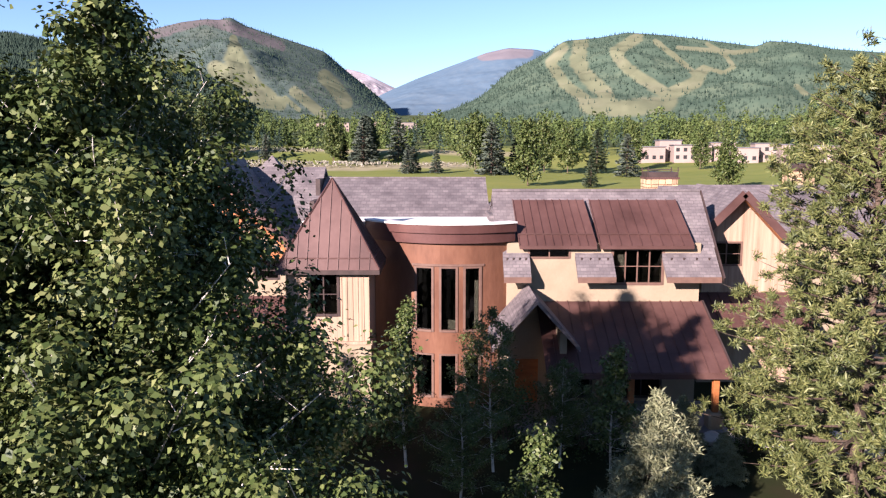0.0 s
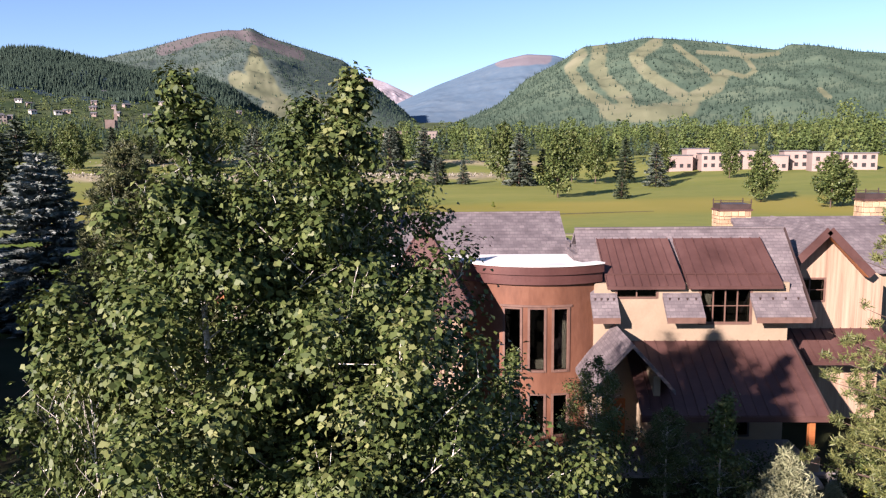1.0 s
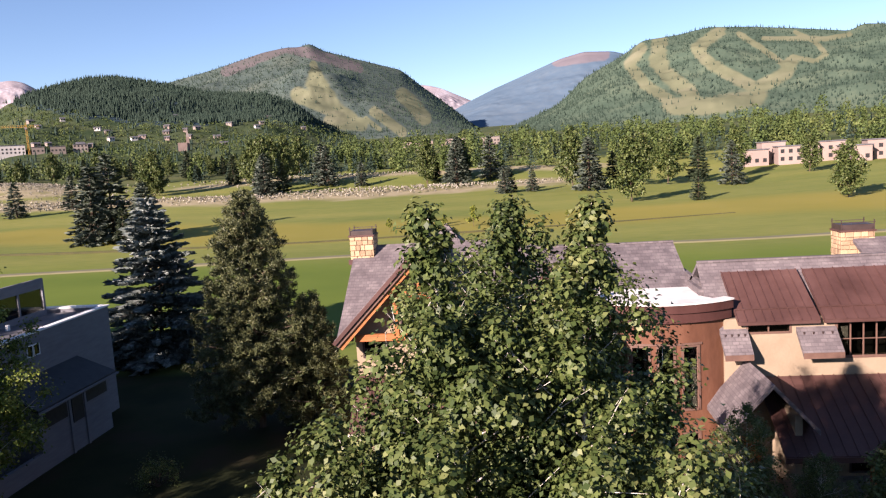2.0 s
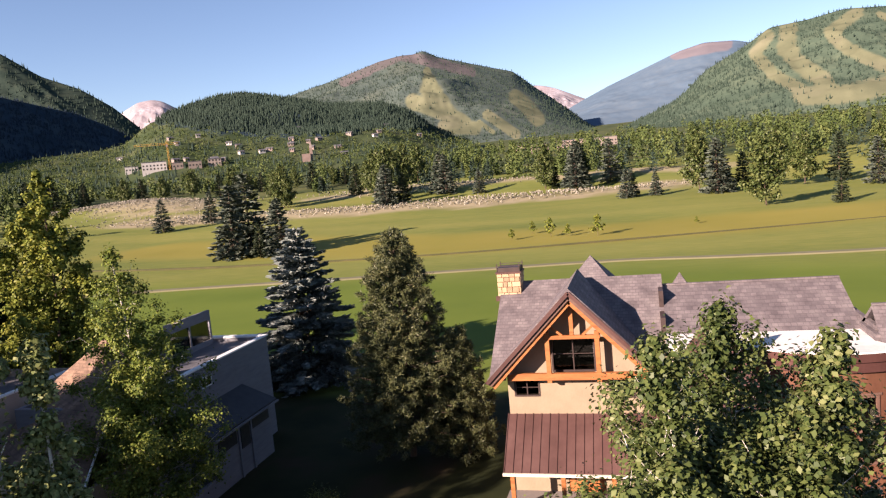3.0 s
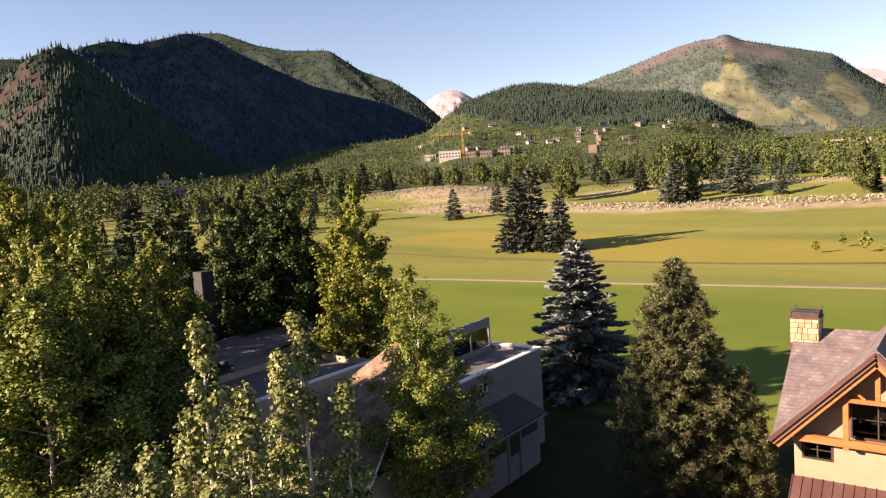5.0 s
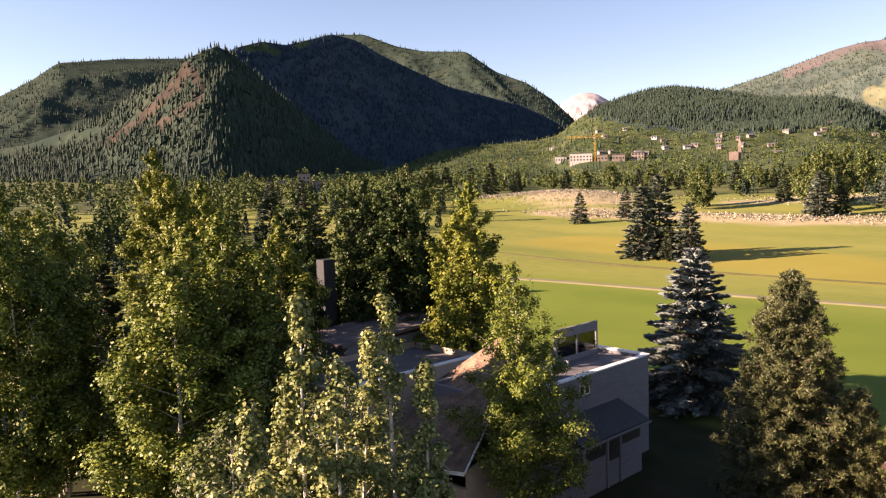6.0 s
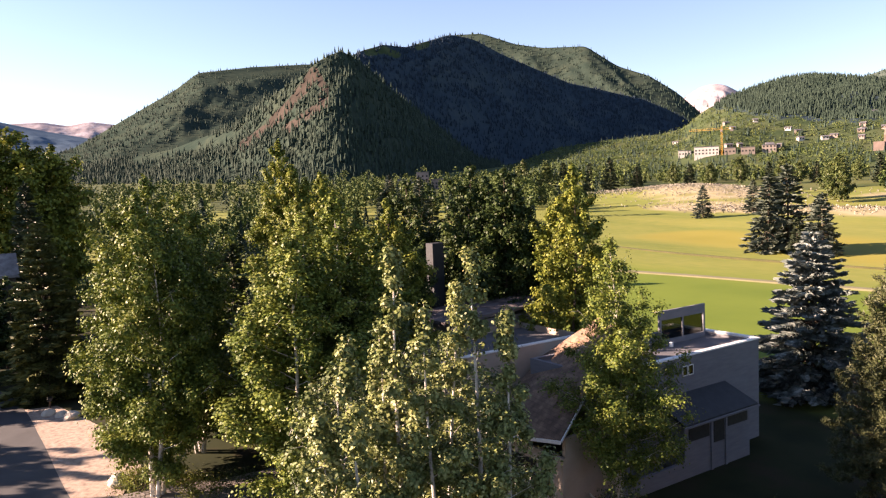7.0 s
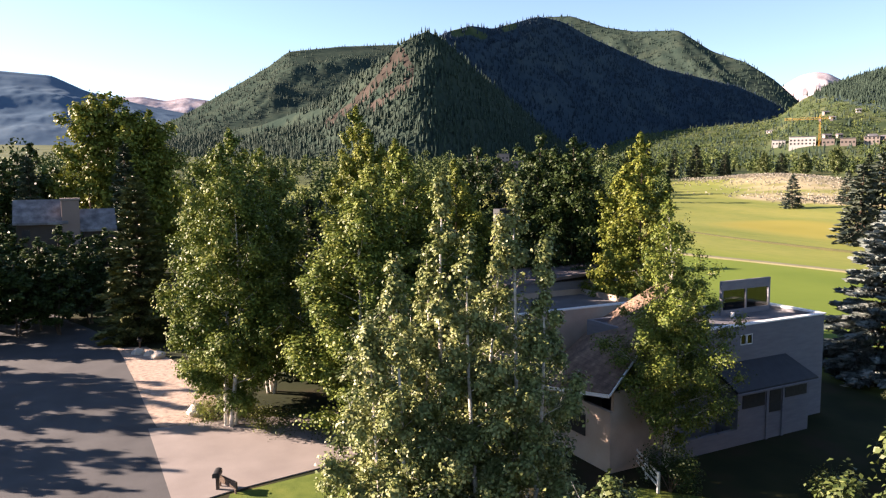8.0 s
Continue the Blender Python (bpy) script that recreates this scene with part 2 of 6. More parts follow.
LAWN = mat("lawn_grass", [(0.05, 0.075, 0.014), (0.085, 0.115, 0.022), (0.12, 0.14, 0.03)], 0.8, rough=0.9, bump=0.5, fine=25, spec=0.1)
BLACK = mat("black_plastic", [(0.012, 0.012, 0.013), (0.03, 0.03, 0.03)], 4, rough=0.5, bump=0.05)

GRASS = mat("mown_grass", [(0.085, 0.11, 0.026), (0.125, 0.146, 0.034), (0.168, 0.175, 0.044), (0.22, 0.197, 0.054)], 0.02, rough=0.9, bump=0.0, detail=0.65, stretch=(0.5, 2.2, 1), spec=0.1, fine=22)
cover(GRASS, [(0.2, 0.178, 0.098), (0.28, 0.24, 0.15), (0.16, 0.155, 0.06)], 0.06, attr="dry", jscale=0.05, jitter=0.7)
cover(GRASS, [(0.17, 0.16, 0.03), (0.215, 0.188, 0.042)], 0.03, attr="fairway", jscale=0.02, jitter=0.9, soft=0.35)
cover(GRASS, [(0.08, 0.118, 0.017), (0.11, 0.148, 0.023)], 0.05, attr="rough", jscale=0.03, jitter=0.6, soft=0.35)
# yard soil near black: tree and house shade is put into its colour
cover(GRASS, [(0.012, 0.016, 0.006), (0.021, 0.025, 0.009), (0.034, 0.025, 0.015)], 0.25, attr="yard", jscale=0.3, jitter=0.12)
cover(GRASS, [(0.03, 0.045, 0.016), (0.06, 0.075, 0.025), (0.1, 0.105, 0.04)], 0.02, attr="brush", jscale=0.03, jitter=0.4)

MEADOW = [(0.105, 0.115, 0.07), (0.135, 0.142, 0.085), (0.168, 0.167, 0.107)]
SKI_HILL = cover(mat("forest_slope_near", [(0.042, 0.066, 0.048), (0.066, 0.094, 0.066), (0.105, 0.13, 0.085)], 0.012, rough=0.95, bump=0, detail=0.5, spec=0, fine=10), MEADOW, 0.01, jitter=1.0, jscale=0.03, soft=0.26)
PEAK_HILL = cover(cover(mat("forest_slope_mid", [(0.04, 0.06, 0.056), (0.068, 0.09, 0.078), (0.11, 0.127, 0.098)], 0.008, rough=0.95, bump=0, detail=0.5, spec=0, fine=10), MEADOW, 0.01, jitter=0.5, jscale=0.03, soft=0.2), [(0.12, 0.102, 0.104), (0.092, 0.09, 0.085)], 0.01, attr="bare")
# dark forest base tinted blue in place of haze over the slope
WOOD_HILL = cover(mat("forest_slope_haze_blue", [(0.016, 0.03, 0.046), (0.027, 0.044, 0.06), (0.046, 0.063, 0.066)], 0.012, rough=0.95, bump=0, detail=0.5, spec=0, fine=10), [(0.028, 0.044, 0.023), (0.048, 0.065, 0.032), (0.08, 0.092, 0.048)], 0.02)
ROCK_HILL = cover(mat("forest_slope_rocky", [(0.018, 0.031, 0.026), (0.03, 0.044, 0.035), (0.052, 0.064, 0.045)], 0.015, rough=0.95, bump=0, detail=0.6, spec=0, fine=8), [(0.034, 0.03, 0.026), (0.064, 0.052, 0.045)], 0.04, attr="bare", jitter=1.6, jscale=0.03)
# farthest forest: the blue of distance haze is mixed into the base colour
FAR_HILL = mat("far_hazed_forest", [(0.07, 0.11, 0.155), (0.088, 0.13, 0.175), (0.115, 0.152, 0.185)], 0.004, rough=1, bump=0, detail=0.5, spec=0, fine=8)
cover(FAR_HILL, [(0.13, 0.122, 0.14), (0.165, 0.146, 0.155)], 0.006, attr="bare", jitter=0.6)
SNOW_HILL = mat("snowy_rock", [(0.22, 0.19, 0.205), (0.29, 0.255, 0.27), (0.52, 0.49, 0.52)], 0.012, rough=0.9, bump=0, detail=0.6, spec=0, fine=6)


# ---------------------------------------------------------------- building blocks
def mesh_from(name, verts, faces, *mats):
    me = bpy.data.meshes.new(name)
    me.from_pydata([tuple(map(float, v)) for v in verts], [], [tuple(map(int, f)) for f in faces])
    for m in mats:
        me.materials.append(m)
    me.update()
    return me


def part(name, bm, material, parent, label=""):
    me = bpy.data.meshes.new(name)
    bmesh.ops.recalc_face_normals(bm, faces=bm.faces)
    bm.to_mesh(me)
    bm.free()
    me.materials.append(material)
    ob = new(name, me)
    ob.parent = parent
    return tagged(ob, label)


def empty(name, loc, label, category, group="", kind=""):
    ob = new(name)
    ob.empty_display_size = 0.3
    ob.matrix_basis = Matrix.Translation(loc)
    return tagged(ob, label, category, group, kind)


def box(bm, x0, y0, z0, x1, y1, z1, bevel=0.0):
    ret = bmesh.ops.create_cube(bm, size=1)["verts"]
    for v in ret:
        v.co = ((x0 + x1) / 2 + v.co.x * (x1 - x0), (y0 + y1) / 2 + v.co.y * (y1 - y0), (z0 + z1) / 2 + v.co.z * (z1 - z0))
    if bevel:
        es = list({e for v in ret for e in v.link_edges})
        bmesh.ops.bevel(bm, geom=es, offset=bevel, segments=1, affect="EDGES")
    return bm


def boxes(*specs, bevel=0.0):
    bm = bmesh.new()
    for s in specs:
        box(bm, *s, bevel=bevel)
    return bm


def slab(bm, pts, thick):
    """A flat piece with the top outline pts and a thickness straight down."""
    a = [bm.verts.new(p) for p in pts]
    b = [bm.verts.new((p[0], p[1], p[2] - thick)) for p in pts]
    bm.faces.new(a)
    bm.faces.new(b[::-1])
    for i in range(len(pts)):
        j = (i + 1) % len(pts)
        bm.faces.new((a[i], b[i], b[j], a[j]))
    return bm


def bar(bm, p, q, w, h):
    """A squared bar from p to q."""
    p, q = Vector(p), Vector(q)
    d = (q - p).normalized()
    side = d.cross(Vector((0, 0, 1)))
    side = side.normalized() if side.length > 1e-4 else Vector((1, 0, 0))
    up = side.cross(d)
    vs = [bm.verts.new(c + side * sx * w / 2 + up * sz * h / 2) for c in (p, q) for sx, sz in ((-1, -1), (1, -1), (1, 1), (-1, 1))]
    for f in ((0, 1, 2, 3), (7, 6, 5, 4), (0, 4, 5, 1), (1, 5, 6, 2), (2, 6, 7, 3), (3, 7, 4, 0)):
        bm.faces.new([vs[i] for i in f])
    return bm


def tube(bm, pts, radii, sides=7):
    rings = []
    for i, p in enumerate(pts):
        p = Vector(p)
        d = (Vector(pts[min(i + 1, len(pts) - 1)]) - Vector(pts[max(i - 1, 0)])).normalized()
        s = d.cross(Vector((0.31, 0.95, 0.05))).normalized()
        u = s.cross(d)
        rings.append([bm.verts.new(p + (s * math.cos(2 * math.pi * k / sides) + u * math.sin(2 * math.pi * k / sides)) * radii[i]) for k in range(sides)])
    for r0, r1 in zip(rings, rings[1:]):
        for k in range(sides):
            bm.faces.new((r0[k], r0[(k + 1) % sides], r1[(k + 1) % sides], r1[k]))
    bm.faces.new(rings[0][::-1])
    bm.faces.new(rings[-1])
    return bm


def window(parent, x0, x1, z0, z1, y, cols=2, rows=1, trim=0.1, material=None, nx=None):
    """A window in a wall that faces -y (or +x, when nx is its plane): frame, glazing bars and panes."""
    material = material or DARK_TRIM

    def put(u0, v0, w0, u1, v1, w1):
        return (u0, v0, w0, u1, v1, w1) if nx is None else (nx - (v1 - y), u0, w0, nx - (v0 - y), u1, w1)
    w = new("window")
    w.parent = parent
    fr = boxes(put(x0 - trim, y - 0.06, z0 - trim, x0, y + 0.08, z1 + trim), put(x1, y - 0.06, z0 - trim, x1 + trim, y + 0.08, z1 + trim),
               put(x0, y - 0.06, z1, x1, y + 0.08, z1 + trim), put(x0, y - 0.08, z0 - trim, x1, y + 0.08, z0))
    part("frame", fr, material, w)
    for i in range(1, cols):
        u = x0 + (x1 - x0) * i / cols
        part("glazing_bar", boxes(put(u - 0.03, y - 0.03, z0, u + 0.03, y + 0.05, z1)), material, w)
    for i in range(1, rows):
        v = z0 + (z1 - z0) * i / rows
        part("glazing_bar", boxes(put(x0, y - 0.025, v - 0.02, x1, y + 0.045, v + 0.02)), material, w)
    for i in range(cols):
        u0, u1 = x0 + (x1 - x0) * i / cols, x0 + (x1 - x0) * (i + 1) / cols
        p = part("pane", boxes(put(u0 + 0.02, y + 0.01, z0, u1 - 0.02, y + 0.02, z1)), GLASS, w)
        p.visible_shadow = False
    return w


def ground_z(x, y):
    d = max(0.0, math.hypot(x, y) - 110.0)
    z = 1.5 * (min(d, 250.0) / 100) ** 2 + 0.05 * max(0.0, d - 250.0)
    for mx, my, rx, ry, h in MOUNDS:
        k = ((x - mx) / rx) ** 2 + ((y - my) / ry) ** 2
        if k < 9:
            z += h * math.exp(-k)
    return z


MOUNDS = ((-262, 330, 44, 34, 5.0), (-228, 300, 30, 18, 2.2), (-150, 272, 60, 10, 1.4), (-70, 286, 60, 10, 1.5), (-120, 345, 50, 22, 2.5), (-20, 350, 60, 20, 2.2), (-300, 210, 50, 30, 2.0))


def near_line(px, py, line):
    """Distance from points to a polyline, arrays in the plane."""
    best = np.full(px.shape, 1e9)
    for (ax, ay), (bx, by) in zip(line, line[1:]):
        dx, dy = bx - ax, by - ay
        k = np.clip(((px - ax) * dx + (py - ay) * dy) / (dx * dx + dy * dy), 0, 1)
        best = np.minimum(best, np.hypot(px - ax - k * dx, py - ay - k * dy))
    return best


# ---------------------------------------------------------------- ground
def make_ground():
    radii = [0.0] + list(np.geomspace(6, 4900, 210))
    n = 720
    az = np.linspace(0, 2 * math.pi, n, endpoint=False)
    verts, faces = [(0, 0, 0)], []
    for r in radii[1:]:
        for a in az:
            x, y = r * math.sin(a), r * math.cos(a)
            z = ground_z(x, y)
            if r > 130:
                z += (noise.noise((x * 0.012, y * 0.012, 3)) * 1.6 + noise.noise((x * 0.04, y * 0.04, 7)) * 0.5) * min(1, (r - 130) / 150)
            verts.append((x, y, z))
    for j in range(n):
        faces.append((0, 1 + (j + 1) % n, 1 + j))
    for i in range(len(radii) - 2):
        for j in range(n):
            a, b = 1 + i * n + j, 1 + i * n + (j + 1) % n
            faces.append((a, b, b + n, a + n))
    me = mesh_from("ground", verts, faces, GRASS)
    v = np.array(verts)
    x, y = v[:, 0], v[:, 1]
    r = np.hypot(x, y)
    dry = np.clip(1 - near_line(x, y, [(-215, 262), (-170, 268), (-126, 270), (-72, 274), (-37, 285), (0, 296)]) / 26, 0, 1)
    dry = np.maximum(dry, np.clip(1.15 - near_line(x, y, [(-300, 345), (-262, 332), (-228, 308)]) / 40, 0, 1))
    dry = np.maximum(dry, np.clip(1 - near_line(x, y, [(-160, 330), (-60, 350), (30, 345)]) / 25, 0, 1) * 0.8)
    # the darkened yard runs out as far as the shaded ground reaches
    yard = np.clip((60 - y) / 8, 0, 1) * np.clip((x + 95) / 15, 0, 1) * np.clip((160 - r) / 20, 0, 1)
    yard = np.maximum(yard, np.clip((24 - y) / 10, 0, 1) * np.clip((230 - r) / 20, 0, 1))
    brush = np.clip((r - 400) / 60, 0, 1)
    fairway = np.clip(1.3 - near_line(x, y, [(-150, 190), (-110, 185), (-60, 168), (-10, 172), (60, 180), (120, 170)]) / 22, 0, 1)
    rough = np.clip(1.4 - np.abs(y - 88 + 0.08 * x) / 34, 0, 1) * (r < 260)
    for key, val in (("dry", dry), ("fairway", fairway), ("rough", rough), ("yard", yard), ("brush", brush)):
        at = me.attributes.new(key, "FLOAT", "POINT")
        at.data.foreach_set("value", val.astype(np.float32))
    for p in me.polygons:
        p.use_smooth = True
    return tagged(new("ground", me), "mown golf grass, rough and yard soil darkened for shade", "ground", kind="structure")


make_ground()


def strip(name, line, width, material, label, category, lift=0.04):
    """A paved strip laid on the ground along a line."""
    pts = [Vector((*p, 0)) for p in line]
    fine = []
    for i in range(len(pts) - 1):
        p0, p1, p2, p3 = pts[max(i - 1, 0)], pts[i], pts[i + 1], pts[min(i + 2, len(pts) - 1)]
        for k in range(12):
            t = k / 12
            fine.append(0.5 * ((2 * p1) + (p2 - p0) * t + (2 * p0 - 5 * p1 + 4 * p2 - p3) * t * t + (3 * p1 - p0 - 3 * p2 + p3) * t ** 3))
    fine.append(pts[-1])
    verts, faces = [], []
    for i, p in enumerate(fine):
        d = (fine[min(i + 1, len(fine) - 1)] - fine[max(i - 1, 0)]).normalized()
        s = Vector((-d.y, d.x, 0)) * width / 2
        for q in (p + s, p - s):
            verts += [(q.x, q.y, ground_z(q.x, q.y) + lift), (q.x, q.y, ground_z(q.x, q.y) - 0.3)]
    for i in range(len(fine) - 1):
        a = i * 4
        faces += [(a, a + 2, a + 6, a + 4), (a, a + 4, a + 5, a + 1), (a + 2, a + 3, a + 7, a + 6)]
    return tagged(new(name, mesh_from(name, verts, faces, material)), label, category, kind="structure")


strip("cart_path", [(-330, 96), (-150, 113), (-97, 120.5), (-60, 124), (-40, 126), (-11.6, 128), (6.4, 125.5), (28, 124), (60, 126)], 2.0, PATH, "pale cart path across the mown grass", "path", lift=0.25)
strip("ditch_edge", [(-330, 180), (-200, 163), (-133, 151), (-57, 150), (-9, 157), (40, 165)], 0.7, DITCH, "thin brown drainage line in the grass", "path", lift=0.3)
strip("road", [(-150, -24), (-100, -7.0), (-86, -3.6), (-72, -2.8), (-57, -2.4), (-42, -1.2), (-20, -4.0), (10, -12), (50, -30)], 11.0, ASPHALT, "worn grey asphalt road with tree shade", "road", lift=0.05)


def flat_patch(name, pts, material, label, lift, thick=0.2):
    bm = bmesh.new()
    slab(bm, [(x, y, ground_z(x, y) + lift) for x, y in pts], thick)
    ob = part(name, bm, material, None, label)
    return tagged(ob, category="pavement", kind="structure")


flat_patch("driveway", [(-55.6, 2.6), (-41.5, 2.6), (-42.4, 6), (-43.2, 11.7), (-46, 22), (-53, 22), (-53.5, 13), (-55, 8)], CONCRETE, "pinkish concrete driveway joining the road", 0.07)
flat_patch("lawn", [(-42.0, 5.6), (-42.6, 11.2), (-39, 12.5), (-34.5, 9.5), (-33.5, 5), (-37, 3.8)], LAWN, "bright green lawn beside the driveway", 0.03)
flat_patch("lawn", [(-31.5, 23), (-31.8, 26.4), (-26.5, 31), (-23.5, 28), (-26, 22)], LAWN, "shaded green lawn beside the fence", 0.03)
flat_patch("gravel_shoulder", [(-84, 1.0), (-56, 2.6), (-55.2, 6), (-60, 8.2), (-70, 8), (-83, 5)], GRAVEL, "pink gravel strip along the road edge", 0.045)


# ---------------------------------------------------------------- mountains
def leaf_mesh(name, centers, size, material, rng, aspect=0.76, up=0.5, out=None, needle=False):
    """Small folded leaves at the centres, each turned at random, or needles that point outwards."""
    n = len(centers)
    nrm = rng.normal(size=(n, 3)) * (1.0 if out is None else 0.5)
    nrm[:, 2] = np.abs(nrm[:, 2]) * 0.8 + up * 0.7
    if out is not None:
        nrm += out
    nrm /= np.linalg.norm(nrm, axis=1, keepdims=True)
    t = np.cross(nrm, rng.normal(size=(n, 3)))
    if needle:
        t = out + rng.normal(size=(n, 3)) * 0.45 + np.array([0, 0, 0.25])
        nrm = np.cross(t, rng.normal(size=(n, 3)))
        nrm /= np.linalg.norm(nrm, axis=1, keepdims=True)
    t /= np.linalg.norm(t, axis=1, keepdims=True)
    b = np.cross(nrm, t)
    s = size * rng.uniform(0.65, 1.3, (n, 1)) / 2
    fold = nrm * s * 0.35
    p = np.stack([centers - t * s, centers - b * s * aspect + fold, centers + t * s * 1.15, centers + b * s * aspect + fold], 1).reshape(-1, 3)
    me = bpy.data.meshes.new(name)
    me.vertices.add(4 * n)
    me.vertices.foreach_set("co", p.astype(np.float32).ravel())
    me.loops.add(4 * n)
    me.loops.foreach_set("vertex_index", np.arange(4 * n, dtype=np.int32))
    me.polygons.add(n)
    me.polygons.foreach_set("loop_start", np.arange(n, dtype=np.int32) * 4)
    me.materials.append(material)
    me.update(calc_edges=True)
    return me


def ridge(name, label, profile, near, far, material, base=2.0, power=1.0, rough=0.12, seed=0, runs=(), bare=None, cones=0, cone_mat=None, cone_h=9.0, step=0.14, meadow_low=None, wave=1.0, cone_low=None, brush=0):
    """A mountain side in front of its crest line. profile: bearing and height of the crest in degrees, near and far: the foot's and the crest's distances at both ends."""
    prof = sorted(profile)
    azs = np.arange(prof[0][0], prof[-1][0] + 1e-6, step)
    els = np.interp(azs, [p[0] for p in prof], [p[1] for p in prof])
    near, far = [[(azs[0], q[0]), (azs[-1], q[1])] if not isinstance(q[0], tuple) else q for q in (near, far)]
    r0, r1 = [np.interp(azs, [p[0] for p in q], [p[1] for p in q]) for q in (near, far)]
    if far[0][0] != azs[0]:
        ker = np.hanning(61) / np.hanning(61).sum()
        r0, r1 = [np.convolve(np.pad(q, 30, mode="edge"), ker, mode="valid") for q in (r0, r1)]
    fine = np.hanning(2 * int(0.45 / step) + 3)
    els = np.convolve(np.pad(els, len(fine) // 2, mode="edge"), fine / fine.sum(), mode="valid")
    wide = np.hanning(2 * int(3.2 / step) + 1)
    soft_els = np.convolve(np.pad(els, len(wide) // 2, mode="edge"), wide / wide.sum(), mode="valid")
    rows = 70
    verts = []
    for i in range(rows + 4):
        s = i / rows
        for a, e, es, q0, q1 in zip(azs, els, soft_els, r0, r1):
            blend = min(1.0, s) ** 4
            zb, zc = ground_z(0, q0) - 6, 16 + q1 * math.tan(radians(e * blend + es * (1 - blend)))
            if s <= 1:
                r = q0 + (q1 - q0) * s
                x, y = -r * math.sin(radians(a)), r * math.cos(radians(a))
                sc = 1 / (0.16 * (q1 - q0) + 0.03 * q1)
                f = noise.multi_fractal((x * sc * wave, y * sc * wave, seed * 3.1), 1.0, 2.1, 5) - 1.0
                g = s ** power
                z = zb + (zc - zb) * (g + rough * f * math.sin(math.pi * min(1, s * 1.02)) * 0.9)
                top = 16 + r * math.tan(radians(e)) * 0.985 + 2
                soft = 0.05 * (zc - zb)
                if s < 0.97:
                    k = max(0.0, soft - abs(z - top)) / soft
                    z = min(z, top) - k * k * soft * 0.25
            else:
                r = q1 * (1 + 0.06 * (i - rows))
                x, y = -r * math.sin(radians(a)), r * math.cos(radians(a))
                z = zc - (zc - zb) * 0.28 * (i - rows)
            verts.append((x, y, z))
    n = len(azs)
    v = np.array(verts)
    rr = np.hypot(v[:, 0], v[:, 1])
    va, ve = np.degrees(np.arctan2(-v[:, 0], v[:, 1])), np.degrees(np.arctan2(v[:, 2] - 16, rr))
    faces = [(i * n + j + 1, i * n + j, (i + 1) * n + j, (i + 1) * n + j + 1) for i in range(rows + 3) for j in range(n - 1)]
    me = mesh_from(name, verts, faces, material)
    c = np.zeros(len(v))
    for line, width in runs:
        c = np.maximum(c, np.clip(1.5 - near_line(va, ve, line) / width, 0, 1))
    if meadow_low:
        c = np.maximum(c, np.clip((meadow_low - ve) * 1.2, 0, 1))
    if cone_low:
        wavy = np.array([0.45 * noise.noise((a * 0.5, e * 0.7, 4.0)) + 0.25 * noise.noise((a * 2, e * 2, 9.0)) for a, e in zip(va, ve)])
        c = np.maximum(c, np.clip(0.5 + (np.interp(va, [q[0] for q in cone_low], [q[1] for q in cone_low]) + wavy - ve) * 1.6, 0, 1))
    b = np.zeros(len(v))
    if bare:
        b = np.clip(1.5 - near_line(va, ve, bare[0]) / bare[1], 0, 1)
    for key, val in (("cover", c), ("bare", b)):
        at = me.attributes.new(key, "FLOAT", "POINT")
        at.data.foreach_set("value", val.astype(np.float32))
    for p in me.polygons:
        p.use_smooth = True
    ob = tagged(new(name, me), label, "mountain", kind="structure")
    if cones:
        rng = np.random.default_rng(seed + 50)
        vs, fs = [], []
        while len(vs) < cones * 6:
            i, j = int(rng.integers(2, rows + 1)), int(rng.integers(0, n))
            q = i * n + j
            if (c[q] > 0.35 and rng.random() > (0.03 if cone_low else 0.1)) or (b[q] > 0.6 and rng.random() > 0.3):
                continue
            x, y, z = v[q]
            x, y = x + rng.normal(0, 3), y + rng.normal(0, 3)
            h, w, o = cone_h * rng.uniform(0.6, 1.3), cone_h * rng.uniform(0.16, 0.26), len(vs)
            vs += [(x + w * math.cos(t), y + w * math.sin(t), z - 1) for t in np.arange(5) * 1.2566 + rng.uniform(0, 1)] + [(x, y, z + h)]
            fs += [(o + t, o + (t + 1) % 5, o + 5) for t in range(5)]
        tagged(new(name + "_conifers", mesh_from(name + "_conifers", vs, fs, cone_mat or FAR_NEEDLE)), "dense dark conifers covering a mountain slope", "trees", kind="stuff")
    if brush:
        rng = np.random.default_rng(seed + 80)
        low = np.where((c > 0.4) & ~((va > 34.0) & (va < 39.5) & (ve < 2.3)) & ~((va > 25) & (va < 26.8) & (ve < 2.2)) & (np.arange(len(v)) < n * rows))[0]
        q = v[low[rng.integers(0, len(low), brush)]] + np.stack([rng.normal(0, 5, brush), rng.normal(0, 5, brush), np.zeros(brush)], 1)
        h = rng.uniform(1.0, 3.0, brush) * (1 + (rng.random(brush) < 0.1))
        pos = np.repeat(q, 12, 0) + rng.normal(size=(brush * 12, 3)) * np.repeat(h, 12)[:, None] * np.array([0.4, 0.4, 0.3])
        pos[:, 2] += np.repeat(h, 12) * 0.5
        tagged(new(name + "_brush", leaf_mesh(name + "_brush", pos, 1.15, FAR_LEAF, rng, up=0.3)), "dusty green brush and small trees on a hillside", "brush", kind="stuff")
    return ob


